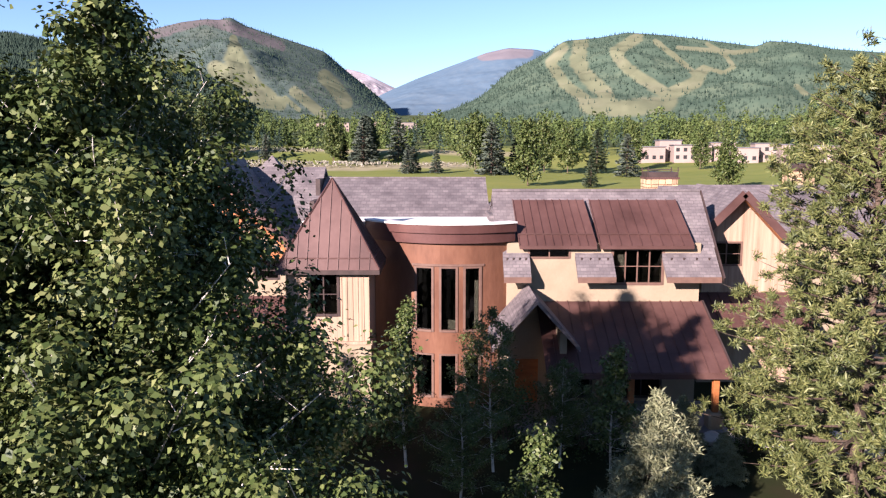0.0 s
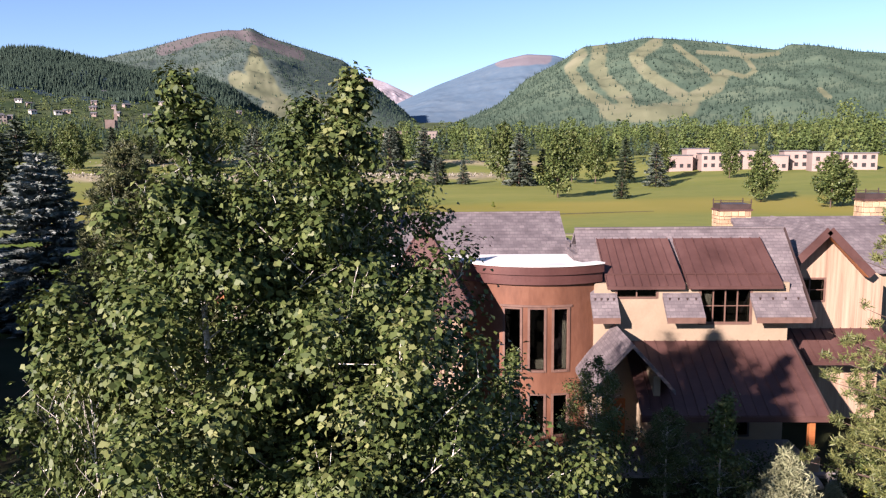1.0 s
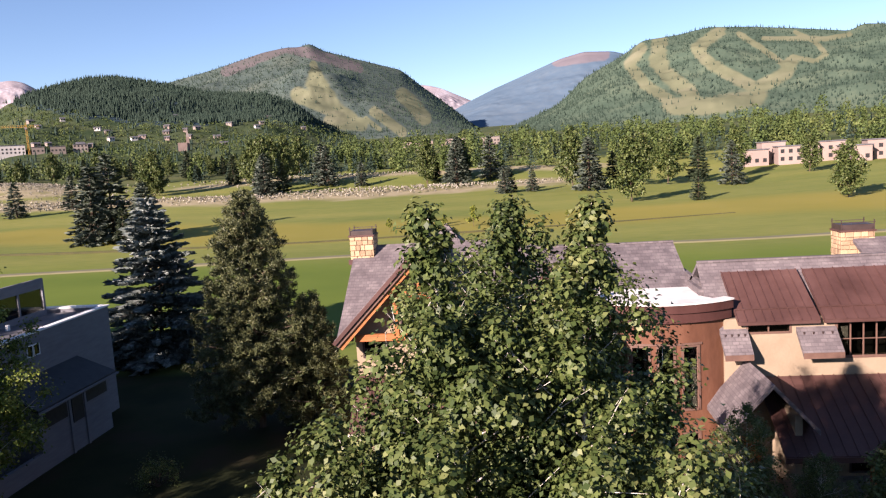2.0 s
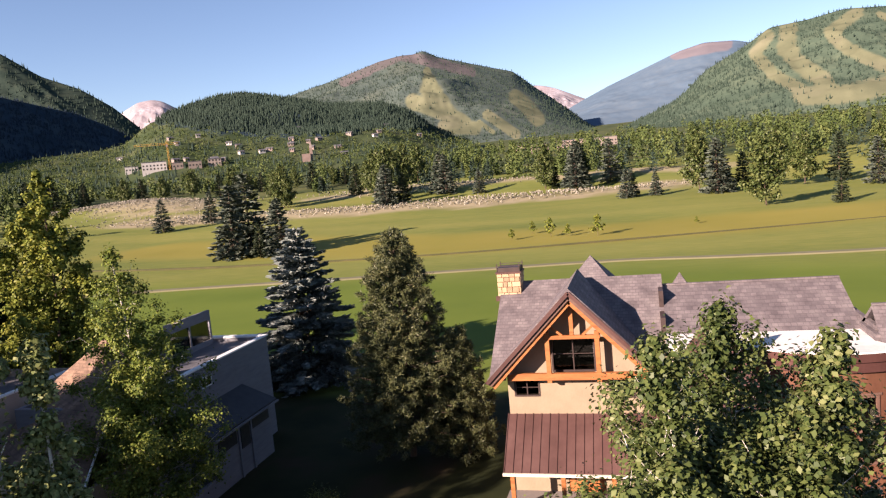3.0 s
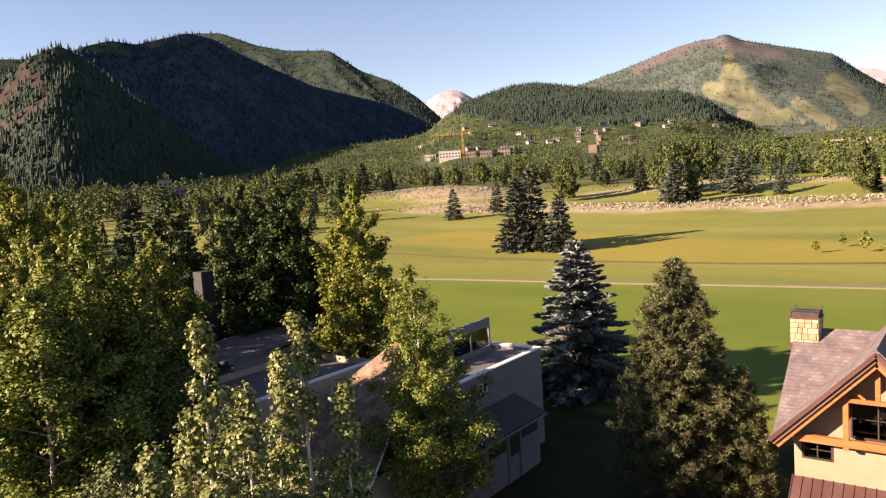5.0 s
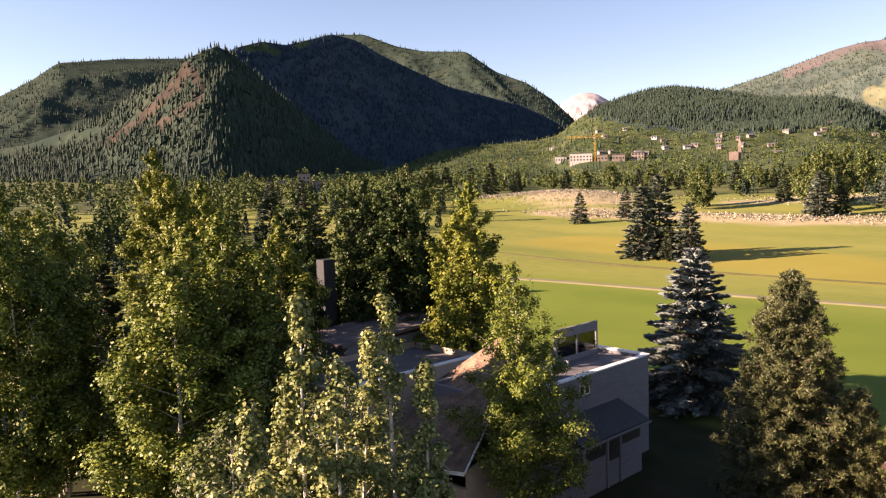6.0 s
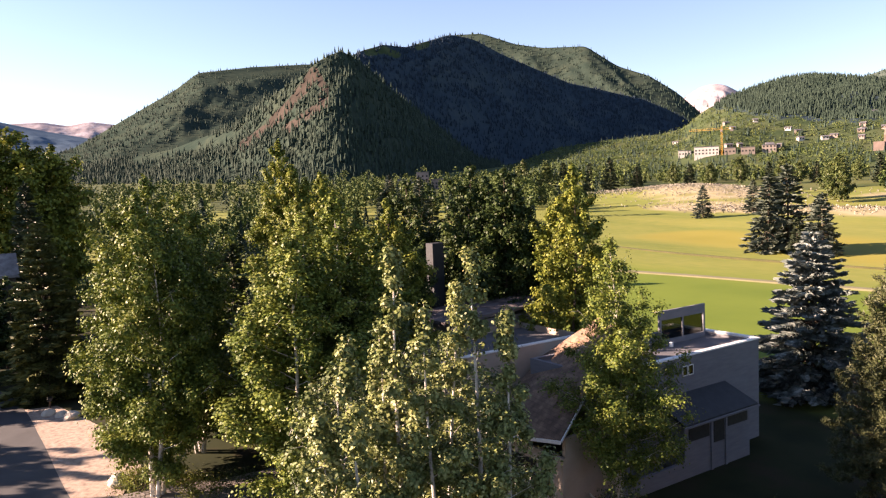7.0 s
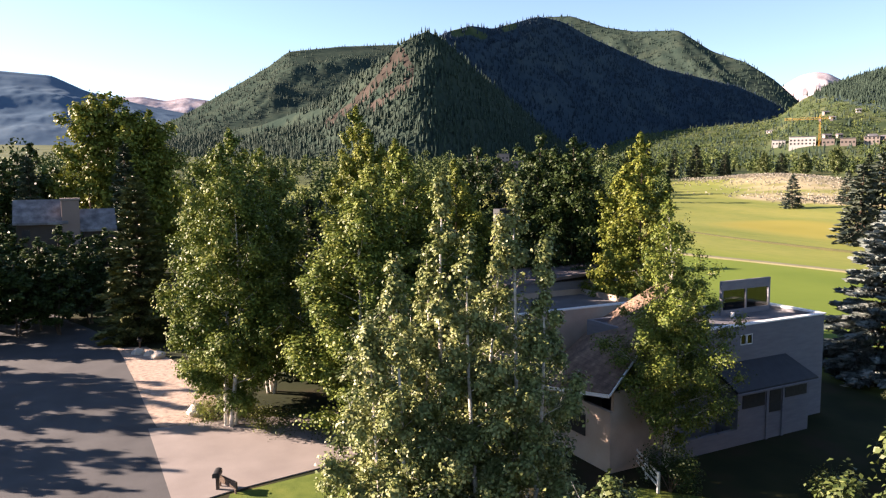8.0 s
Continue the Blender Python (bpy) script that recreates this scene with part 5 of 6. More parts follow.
for x in (-15.3, -12.6, -10.0, -7.6):
    piece("post", boxes((x - 0.11, 35.6, 0, x + 0.11, 35.82, 2.12)), TIMBER, house)
piece("door", boxes((-12.6, 38.15, 0.1, -10.6, 38.22, 2.1)), TIMBER, house, "orange wooden door")
piece("patio", boxes((-16, 34.8, 0, -7.2, 38.1, 0.12)), CONCRETE, house)
chimney(-16.55, -15.1, 42.3, 43.6, 10.3, 11.95, 0.6)
# two small hipped roofs behind the ridge
for hx, hy, hz, r in ((-11.3, 48.6, 11.95, 1.7), (-5.6, 49.4, 10.35, 1.2)):
    bm = bmesh.new()
    v = [bm.verts.new(p) for p in ((hx - r, hy - r, hz - 2.0), (hx + r, hy - r, hz - 2.0), (hx + r, hy + r, hz - 2.0), (hx - r, hy + r, hz - 2.0), (hx, hy, hz))]
    for i in range(4):
        bm.faces.new((v[i], v[(i + 1) % 4], v[4]))
    bm.faces.new(v[:4])
    piece("hip_roof", bm, SHINGLE, house, "small grey hipped roof")
    piece("hip_wall", boxes((hx - r + 0.3, hy - r + 0.3, 0, hx + r - 0.3, hy + r - 0.3, hz - 2.0)), STUCCO, house)

# ---------------------------------------------------------------- the pale house next door
pale = empty("house", (-38, 40, 0), "pale grey flat-roofed house with brown shake roof", "house")
PW = [(38.7, 39.15, 6.15, 6.75), (39.3, 39.75, 6.15, 6.75)]


def side_wall(y0, y1, z0, z1, x0, x1, holes):
    return grid_wall(y0, y1, z0, z1, holes, lambda u, side, z: (x1 if side else x0, u, z))


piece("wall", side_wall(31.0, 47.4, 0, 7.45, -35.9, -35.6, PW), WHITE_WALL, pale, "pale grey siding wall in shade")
for h in PW:
    win(pale, *h, 0, 1, 1, 0.05, WHITE_PAINT, nx=-35.63)
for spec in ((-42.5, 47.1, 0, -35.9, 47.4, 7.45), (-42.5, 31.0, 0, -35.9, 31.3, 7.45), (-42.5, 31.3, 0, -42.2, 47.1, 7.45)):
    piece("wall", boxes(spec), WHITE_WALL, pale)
piece("flat_roof", boxes((-42.2, 31.3, 7.0, -35.9, 47.1, 7.2)), FLAT_ROOF, pale, "dark flat roof")
piece("coping", boxes((-35.95, 31, 7.45, -35.52, 47.5, 7.55)), WHITE_PAINT, pale, "white metal coping")
piece("coping", boxes((-42.5, 47.05, 7.45, -36.0, 47.5, 7.58)), WHITE_PAINT, pale)
piece("roof_vent", boxes((-39.0, 41.5, 7.2, -38.8, 41.7, 7.55)), WHITE_PAINT, pale)
for spec in ((-39.8, 46.3, 7.2, -39.6, 46.5, 9.8), (-39.8, 41.2, 7.2, -39.6, 41.4, 9.8), (-39.8, 41.4, 9.1, -39.6, 46.3, 9.8), (-39.8, 41.4, 7.2, -39.6, 46.3, 7.6), (-39.78, 43.8, 7.6, -39.62, 43.95, 9.1)):
    piece("clerestory_frame", boxes(spec), WHITE_WALL, pale, "raised pale window frame on the roof")
for y0, y1 in ((41.4, 43.8), (43.95, 46.3)):
    p = piece("pane", boxes((-39.72, y0, 7.6, -39.7, y1, 9.1)), GLASS, pale)
    p.visible_shadow = False
# garage lean-to
roof(pale, "garage_roof", [(-33.4, 36.0, 3.75), (-33.4, 43.9, 3.75), (-35.6, 43.3, 5.0), (-35.6, 36.0, 5.0)][::-1], SLATE_FLUE, 0.2, "dark shed roof over the garage")
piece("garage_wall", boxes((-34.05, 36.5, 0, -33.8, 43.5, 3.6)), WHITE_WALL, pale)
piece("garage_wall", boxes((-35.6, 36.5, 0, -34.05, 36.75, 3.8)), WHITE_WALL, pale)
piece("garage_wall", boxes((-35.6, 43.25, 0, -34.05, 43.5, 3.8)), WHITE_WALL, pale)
for y0, y1, z0, z1 in ((36.9, 39.0, 2.4, 3.3), (39.5, 40.6, 1.8, 3.4), (41.0, 43.2, 2.6, 3.4)):
    piece("garage_window", boxes((-33.81, y0, z0, -33.75, y1, z1)), BLACK, pale, "dark garage window")
for y in (39.25, 40.8):
    piece("garage_trim", boxes((-33.8, y - 0.1, 0, -33.71, y + 0.1, 3.55)), WHITE_WALL, pale)
piece("gutter", boxes((-33.4, 35.9, 3.52, -33.28, 44.0, 3.64)), WHITE_WALL, pale)
piece("garden_wall", boxes((-34.05, 29.5, 0, -33.8, 36.5, 1.1)), WHITE_WALL, pale)
# brown shake roof, lower wing and peach side wall
roof(pale, "shake_roof", [(-34.0, 25.9, 5.0), (-37.0, 34.0, 9.7), (-39.5, 35.2, 10.4), (-44.0, 33.4, 7.0), (-41.2, 25.4, 3.9)], CEDAR, 0.25, "weathered brown cedar shake roof")
for spec in ((-41, 26.2, 0, -34.2, 26.45, 3.75), (-34.45, 26.45, 0, -34.2, 31.2, 4.9), (-41, 26.45, 0, -40.75, 33.0, 3.8)):
    piece("low_wall", boxes(spec), PEACH_WALL, pale, "pale stucco wall under the shakes")
bm = bmesh.new()
bar(bm, (-33.95, 25.85, 4.85), (-41.2, 25.35, 3.72), 0.08, 0.2)
bar(bm, (-33.93, 25.9, 4.88), (-36.9, 34.0, 9.55), 0.08, 0.12)
piece("bargeboard", bm, WHITE_PAINT, pale)
piece("low_window", boxes((-39.5, 26.12, 1.6, -36.5, 26.2, 3.0)), BLACK, pale)
for spec in ((-52, 24.5, 0, -44.1, 24.75, 7.9), (-44.4, 24.75, 0, -44.1, 37.75, 7.9), (-52, 24.75, 0, -51.75, 38, 7.9), (-51.75, 37.75, 0, -44.1, 38, 7.9)):
    piece("block_wall", boxes(spec), PEACH_WALL, pale, "peach stucco wall")
piece("side_roof", boxes((-51.75, 24.75, 7.3, -44.4, 37.75, 7.45)), FLAT_ROOF, pale)
piece("coping", boxes((-44.45, 24.5, 7.9, -44.05, 38, 8.0)), WHITE_PAINT, pale)
piece("flue", boxes((-61.4, 34.6, 0, -60.2, 35.8, 14.6), bevel=0.03), SLATE_FLUE, pale, "dark grey chimney flue")
piece("rear_block", boxes((-58, 31, 0, -52, 42, 8.6)), WHITE_WALL, pale)
roof(pale, "rear_roof", [(-58.4, 30.5, 8.75), (-51.8, 30.5, 8.75), (-51.8, 42.4, 9.5), (-58.4, 42.4, 9.5)], SHINGLE, 0.25, "grey shingle roof behind the parapet")

from mathutils.bvhtree import BVHTree

# ---------------------------------------------------------------- more trees by the houses
young = place(broadleaf("aspen_tree", "bushy green aspen in the shade of taller trees", 10.5, 2.9, 13000, 0.13, 31, LEAF_ASPEN, BARK_WHITE, limbs=44, shape=0.45), -11.2, 13.2, 0.0)
plant(young, -14.6, 9.4, 2.0, 1.0)
plant(young, -10.5, 17.5, 4.4, 0.88)
plant(young, -8.6, 21.5, 1.0, 0.62)
plant(young, -5.4, 24.0, 2.5, 0.5)
plant(young, 1.9, 26.8, 3.0, 0.62, label="dark leafy shrub tree before the turret")
plant(young, 0.6, 23.6, 5.0, 0.42, 1.3)
plant(young, 4.6, 27.2, 0.6, 0.42, 1.2)
plant(young, -27.5, 16.0, 3.4, 1.05)
plant(young, -30.5, 10.5, 1.4, 1.2, 1.1)
plant(young, -34.5, 18.5, 2.7, 1.15, 1.15)
plant(young, -46.5, 19.5, 2.2, 1.3, 1.2)
plant(young, -50.0, 15.5, 4.9, 1.35, 1.1)
plant(young, -8.9, 10.2, 0.3, 1.1, 0.5)
# tall old pine beside the porch
place(conifer("pine_tree", "old pine with golden-olive needle tufts", 15.2, 5.4, 41, NEEDLE_PINE, BARK_BROWN, whorls=22, sprays=9, size=0.3, droop=0.1, round_top=1.0, tuft=0.5, density=8, low=0.05), 14.4, 24.2)
# pine, juniper and blue spruce between the houses
place(conifer("pine_tree", "rounded pine with olive-brown needles", 14.8, 4.7, 42, NEEDLE_OLIVE, BARK_BROWN, whorls=26, sprays=10, size=0.36, droop=0.1, taper=0.62, round_top=0.95, tuft=0.4, density=9, low=0.08), -23.3, 43.0)
place(conifer("juniper_tree", "low grey-green juniper beside a pine", 8.3, 2.6, 43, NEEDLE_OLIVE, BARK_BROWN, whorls=18, sprays=8, size=0.3, droop=0.05, round_top=0.5, tuft=0.3, density=12, low=0.06), -19.6, 43.6)
place(conifer("blue_spruce", "tall blue spruce with layered silvery boughs", 14.4, 6.6, 44, NEEDLE_BLUE, BARK_BROWN, whorls=17, sprays=12, size=0.48, droop=0.26, taper=0.8, tuft=0.08, density=32, low=0.05), -38.6, 60.0)
pale_bush = place(conifer("spruce_sapling", "pale young spruce below the porch", 4.6, 2.0, 45, NEEDLE_PALE, BARK_BROWN, whorls=14, sprays=9, size=0.24, droop=0.0, taper=0.95, round_top=0.5, tuft=0.2, density=22, low=0.04), 6.6, 21.2, 0, 1.1)
plant(pale_bush, 9.4, 27.4, 2.0, 0.62)
plant(pale_bush, 10.6, 26.2, 4.0, 0.4, 1.3)


def bush(name, label, x, y, h, r, seed, material, n=1800, leaf=0.1):
    """A rounded shrub: stems from the ground and a ragged shell of leaves."""
    rng = np.random.default_rng(seed)
    b = empty(name, (0, 0, 0), label, "shrub")
    bm = bmesh.new()
    ends = []
    for i in range(14):
        a, k = rng.uniform(0, 6.28), rng.uniform(0.3, 1.0)
        e = (r * k * math.cos(a), r * k * math.sin(a), h * rng.uniform(0.5, 0.95) * (1.1 - 0.4 * k))
        tube(bm, [(0, 0, 0), (e[0] * 0.4, e[1] * 0.4, e[2] * 0.6), e], [0.03, 0.02, 0.006], 4)
        ends.append(e)
    part("stems", bm, BARK_BROWN, b)
    pos = np.array(ends)[rng.integers(0, 14, n)] + rng.normal(size=(n, 3)) * np.array([r, r, h]) * 0.2
    pos[:, 2] = np.abs(pos[:, 2])
    c = new("crown", leaf_mesh("crown", pos, leaf, material, rng))
    c.parent = b
    return place(b, x, y)


bush("garden_shrub", "yellow-green shrub among the boulders", 14.1, 27.3, 1.9, 1.3, 51, LEAF_GOLD)
bush("garden_shrub", "round green shrub beside the stone pier", 12.6, 28.6, 1.7, 1.1, 52, LEAF_ASPEN)
bush("garden_shrub", "dark green shrub by the patio", -3.6, 29.4, 2.2, 1.5, 53, LEAF_DARK)
bush("garden_shrub", "dark shrub under the entry gable", 2.6, 29.3, 2.4, 1.5, 54, LEAF_DARK)
bush("garden_shrub", "dark shrub along the porch", 5.8, 29.0, 1.9, 1.5, 55, LEAF_DARK)
bush("garden_shrub", "dark shrub along the porch floor", 9.4, 29.4, 1.5, 1.3, 56, LEAF_DARK)
bush("garden_shrub", "leafy shrub near the driveway boulders", -55.2, 7.2, 1.6, 1.8, 57, LEAF_GOLD, 2600)
bush("garden_shrub", "low green shrub under the aspens", -52.2, 9.8, 1.3, 1.6, 58, LEAF_GOLD, 2200)
bush("garden_shrub", "dark low shrub under the aspens", -49.8, 12.6, 1.6, 2.2, 59, LEAF_DARK, 2600)
bush("garden_shrub", "tall dark shrub before the pale house", -30.6, 27.5, 2.6, 1.6, 60, LEAF_DARK, 2600, 0.13)
bush("garden_shrub", "small shrub on the shaded lawn", -26.0, 34.5, 1.4, 1.0, 61, LEAF_ASPEN, 1200)


def boulder(x, y, r, seed, label):
    rng = np.random.default_rng(seed)
    bm = bmesh.new()
    bmesh.ops.create_icosphere(bm, subdivisions=3, radius=r)
    off = rng.uniform(0, 50, 3)
    for v in bm.verts:
        k = 1 + 0.35 * noise.noise(Vector(v.co) / r * 0.9 + Vector(off)) + 0.08 * noise.noise(Vector(v.co) / r * 3 + Vector(off))
        v.co = Vector((v.co.x * k * 1.15, v.co.y * k, v.co.z * k * 0.72))
    ob = part("boulder", bm, BOULDER, None, label)
    ob.matrix_basis = Matrix.Translation((x, y, ground_z(x, y) + r * 0.3))
    return tagged(ob, category="boulder", group="garden boulders")


for i, (x, y, r) in enumerate(((11.4, 29.6, 0.45), (12.9, 29.9, 0.5), (13.8, 29.6, 0.55), (15.0, 29.2, 0.6), (16.3, 29.0, 0.7), (15.8, 28.2, 0.5), (17.4, 28.6, 0.6), (-57.4, 6.2, 0.75), (-80.2, 4.0, 0.6), (-78.9, 4.9, 0.55), (-77.4, 5.6, 0.7), (-70.5, 7.4, 0.55), (-64.5, 7.7, 0.5))):
    boulder(x, y, r, 70 + i, "pale rounded garden boulder")

# crowded trees on the far side of the road and drive
plant(big_aspen, -60.5, 12.5, 5.0, 1.0)
plant(big_aspen, -47.6, 18.6, 0.8, 0.98, 1.15)
plant(big_aspen, -44.4, 15.4, 2.9, 0.92, 1.25, label="broad green aspen clump beside the driveway")
plant(cottonwood, -57.5, 42.8, 5.2, 0.9)
plant(cottonwood, -70.0, 46.0, 1.2, 0.95)
plant(cottonwood, -61.5, 30.0, 0.4, 0.8)
plant(golden, -52.0, 25.5, 5.5, 0.9, 0.9)
plant(golden, -62.5, 22.5, 2.8, 0.93, 0.85)
spruce = place(conifer("spruce_tree", "dark green spruce with drooping boughs", 16.0, 3.8, 46, NEEDLE_DARK, BARK_BROWN, whorls=24, sprays=9, size=0.42, droop=0.35, tuft=0.12, density=13), -64.0, 17.0)
plant(spruce, -70.5, 18.0, 1.0, 0.95)
low_tree = place(broadleaf("cottonwood_tree", "low dark tree screening a house", 22.0, 6.2, 9000, 0.56, 25, LEAF_DARK, BARK_BROWN, limbs=50, stems=((0, 0, 1), (1.6, 0.4, 0.93)), shape=0.42, low=0.1), -131.0, -15.0, 0.0, 0.9, 1.2)
plant(spruce, -119.0, 6.2, 2.0, 1.42, 0.9)
plant(low_tree, -97.5, -5.0, 3.0, 0.5, 1.5)
plant(low_tree, -100.0, -13.0, 4.0, 0.54, 1.5)
plant(low_tree, -100.0, 0.5, 5.0, 0.48, 1.4)
plant(low_tree, -92.0, -12.5, 0.6, 0.46, 1.4)
plant(low_tree, -128.0, -12.0, 1.6, 0.98, 1.2)
plant(spruce, -124.0, -6.5, 0.6, 1.3, 0.9)
place(conifer("pine_tree", "broad olive pine at the road bend", 17.8, 5.0, 49, NEEDLE_PINE, BARK_BROWN, whorls=24, sprays=11, size=0.5, droop=0.2, taper=0.75, tuft=0.14, density=20, low=0.03), -87.0, 4.9)
for x, y, k in ((-106, -9, 0.56), (-105, -3, 0.54), (-97, -9.5, 0.48), (-103.5, 2.5, 0.52), (-108, -14, 0.6), (-94, -17, 0.52), (-94, -3, 0.42), (-95, -7.5, 0.44), (-106.5, 6, 0.5)):
    plant(low_tree, x, y, x * 1.3, k, 1.5, label="low dark tree screening a house")
place(broadleaf("cottonwood_tree", "huge rounded cottonwood above the rooftops", 31.5, 10.5, 30000, 0.62, 24, LEAF_GOLD, BARK_BROWN, limbs=90, low=0.2, shape=0.2, clump=0.6, stems=((0, 0, 1), (2.2, 2.6, 0.93), (-1.5, -3.0, 0.95), (1.0, 5.0, 0.86))), -134, 5.0, 0.0)
plant(golden, -140.0, 11.5, 2.7, 1.4, 1.2)
plant(low_tree, -134.0, -6.0, 4.7, 1.05, 1.2)
for x, y, s, t in ((-74.0, -20.0, 0.62, 0.2), (-66.5, -22.5, 0.58, 1.7), (-82.0, -24.0, 0.7, 3.1), (-59.0, -17.5, 0.42, 4.0), (-90, -27, 0.8, 5.0)):
    plant(low_tree, x, y, t, s, 1.1, label="leafy tree shading the road")

# ---------------------------------------------------------------- trees on the golf course
gs = place(conifer("spruce_tree", "blue-green spruce on the mown grass", 14.0, 4.4, 47, NEEDLE_MID, BARK_BROWN, whorls=15, sprays=8, size=0.75, droop=0.35, tuft=0.2, density=5.5), -92.3, 319.1, 0, 1.27)
for x, y, h in ((-110, 166.5, 18.5), (-106.2, 168, 21), (-96, 165.5, 14.2), (-98.5, 168, 13.5), (-182.3, 237.2, 12), (-95.4, 322.9, 18.2), (-110.8, 289, 15.5), (-33.9, 319.2, 18.6), (16.6, 252.8, 17.4), (-12.2, 257.7, 9.6), (-115.6, 299.8, 14.6), (-33.4, 326.3, 17.2), (-76.1, 316.5, 10.5), (-175.4, 259.2, 12.4), (17.5, 259, 16.9), (61.2, 244.2, 13.5), (-10.6, 262, 9), (-2.5, 261.4, 8), (-32.6, 300.8, 18.4), (-301.2, 183, 16.7), (-353.6, 196.3, 17.4), (-19.5, 320.8, 18.2)):
    plant(gs, x, y, x * 0.7, h / 14.0, 1.15)
gd = place(conifer("spruce_tree", "dark green spruce on the mown grass", 14.0, 3.6, 48, NEEDLE_DARK, BARK_BROWN, whorls=15, sprays=8, size=0.75, droop=0.3, tuft=0.2, density=5.5), -101.2, 163.8, 0, 0.62)
for x, y, h in ((-113, 171, 15), (-168, 262, 13), (-127.6, 67.7, 20), (-348.8, 390, 13), (40, 198, 8.4), (55, 262, 15), (26, 264, 12), (-45, 322, 15), (-140, 330, 14), (-150, 92, 17), (-205, 330, 13)):
    plant(gd, x, y, x * 0.3, h / 14.0, 1.15)
gp = place(broadleaf("poplar_tree", "round-crowned poplar on the mown grass", 16.0, 4.6, 5200, 0.55, 49, LEAF_ASPEN, BARK_BROWN, limbs=44, shape=0.4, low=0.07, clump=0.5), 23.6, 204.4, 0, 1.18)
for x, y, h, w in ((71.1, 182.8, 13.9, 1.1), (81.6, 169.3, 12.6, 1.2), (85.5, 172, 11, 1.2), (11.5, 259.7, 21.7, 0.9), (-32.7, 328.5, 17.5, 1), (-46.9, 314.2, 16.6, 1.1), (-34.1, 330.7, 15.1, 1.1), (69.8, 269.2, 17.4, 1.0), (-46, 310, 20.3, 0.8), (-160.9, 298.2, 16.4, 0.8), (-119.3, 313.2, 24, 0.8), (-126, 318, 22, 0.8), (-112, 321, 21, 0.8), (36, 262, 19, 1.0), (44, 258, 17, 1.1), (92, 262, 14, 1)):
    plant(gp, x, y, x * 0.5, h / 16.0, w)
for kind, wide, spots in ((gs, 1.2, ((-186.4, 392.7, 8.6), (-107.5, 281.6, 16.1),)), (gd, 1.2, ((-333.9, 347.0, 20.5), (-321.7, 358.1, 14.5), (-343.1, 338.1, 18.0), (-297.3, 378.2, 14.6), (-201.7, 414.3, 16.4), (-102.4, 287.1, 12.6), (-260.2, 404.0, 13.8), (-238.3, 416.9, 12.9), (-190.7, 440.1, 11.7), (-354.6, 326.2, 19.2),)), (gp, 1.0, ((-287.2, 385.7, 15.6), (-273.3, 395.4, 18.6), (-222.9, 357.0, 18.0), (-163.0, 299.4, 20.2), (-170.6, 306.7, 17.3), (-151.2, 375.6, 16.2), (-148.8, 387.2, 21.2), (-147.7, 407.2, 22.9), (-142.3, 415.4, 23.5), (-129.2, 399.1, 22.3), (-304.9, 372.2, 15.6), (-245.6, 412.8, 14.6), (-219.4, 426.9, 12.1), (-197.8, 437.0, 12.6), (-183.7, 442.9, 13.0), (-362.1, 318.1, 21.0), (-371.7, 307.0, 22.1),))):
    for x, y, h in spots:
        plant(kind, x, y, x * 0.9, h / (16.0 if kind is gp else 14.0), wide)
mini = place(broadleaf("young_tree", "newly planted small tree on the fairway", 3.4, 1.2, 500, 0.3, 50, LEAF_GOLD, BARK_BROWN, limbs=14, category="tree"), -37.7, 168.8, 0, 0.8)
for x, y, s in ((-34.2, 179.5, 0.9), (-28.8, 171.3, 1.3), (-24.6, 169.8, 0.85), (-17.6, 167.3, 1.4), (4.5, 178, 0.5)):
    plant(mini, x, y, x, s)


def far_woods(name, label, spots, material, seed, conical=False, size=1.0, cards=70):
    """Distant woods: one crown of many small clumps for each spot (x, y, height)."""
    rng = np.random.default_rng(seed)
    out = []
    for x, y, h in spots:
        z = ground_z(x, y)
        u = rng.uniform(0.02, 1, cards)
        r = (1 - u) * h * 0.24 if conical else h * 0.23 * np.sqrt(np.clip(1 - (2 * u - 0.85) ** 2 / 1.4, 0.02, 1)) * rng.uniform(0.75, 1.15)
        a = rng.uniform(0, 6.28, cards)
        k = np.sqrt(rng.uniform(0.25, 1.1, cards))
        lump = 1 + 0.3 * np.sin(a * 3 + x) * np.sin(u * 7 + y)
        out.append(np.stack([x + r * k * lump * np.cos(a), y + r * k * lump * np.sin(a), z + u * h], 1))
    me = leaf_mesh(name, np.concatenate(out), size, material, rng, up=0.3)
    return tagged(new(name, me), label, "woods", kind="stuff")


rw = np.random.default_rng(90)


def belt(n, az0, az1, d0, d1, h0, h1, keep=lambda a, d: True):
    out = []
    while len(out) < n:
        a, d = rw.uniform(az0, az1), math.sqrt(rw.uniform(d0 * d0, d1 * d1))
        if keep(a, d):
            k = 0.75 + 0.6 * noise.noise((a * 0.8, d * 0.01, 7.0))
            out.append((-d * math.sin(radians(a)), d * math.cos(radians(a)), rw.uniform(h0, h1) * k))
    return out


gap = lambda a, d: noise.noise((a * 0.4, d * 0.02, 2.0)) > 0.0
lane = lambda a, d: not (56.5 < a < 63.5 and d < 400)
clear = lambda a, d: gap(a, d) and not (a > 26 and d < 520)
far_woods("valley_woods", "broadleaf woods along the far side of the golf course", belt(210, -36, 11, 345, 440, 9, 26, gap) + belt(90, 11, 40, 420, 560, 8, 15, clear) + belt(270, -36, 45, 440, 760, 8, 22, clear), FAR_LEAF, 91, size=1.3, cards=150)
far_woods("valley_conifers", "dark conifers among the valley woods", belt(230, -36, 45, 335, 600, 9, 19, clear), FAR_NEEDLE, 92, True, 1.1, 90)
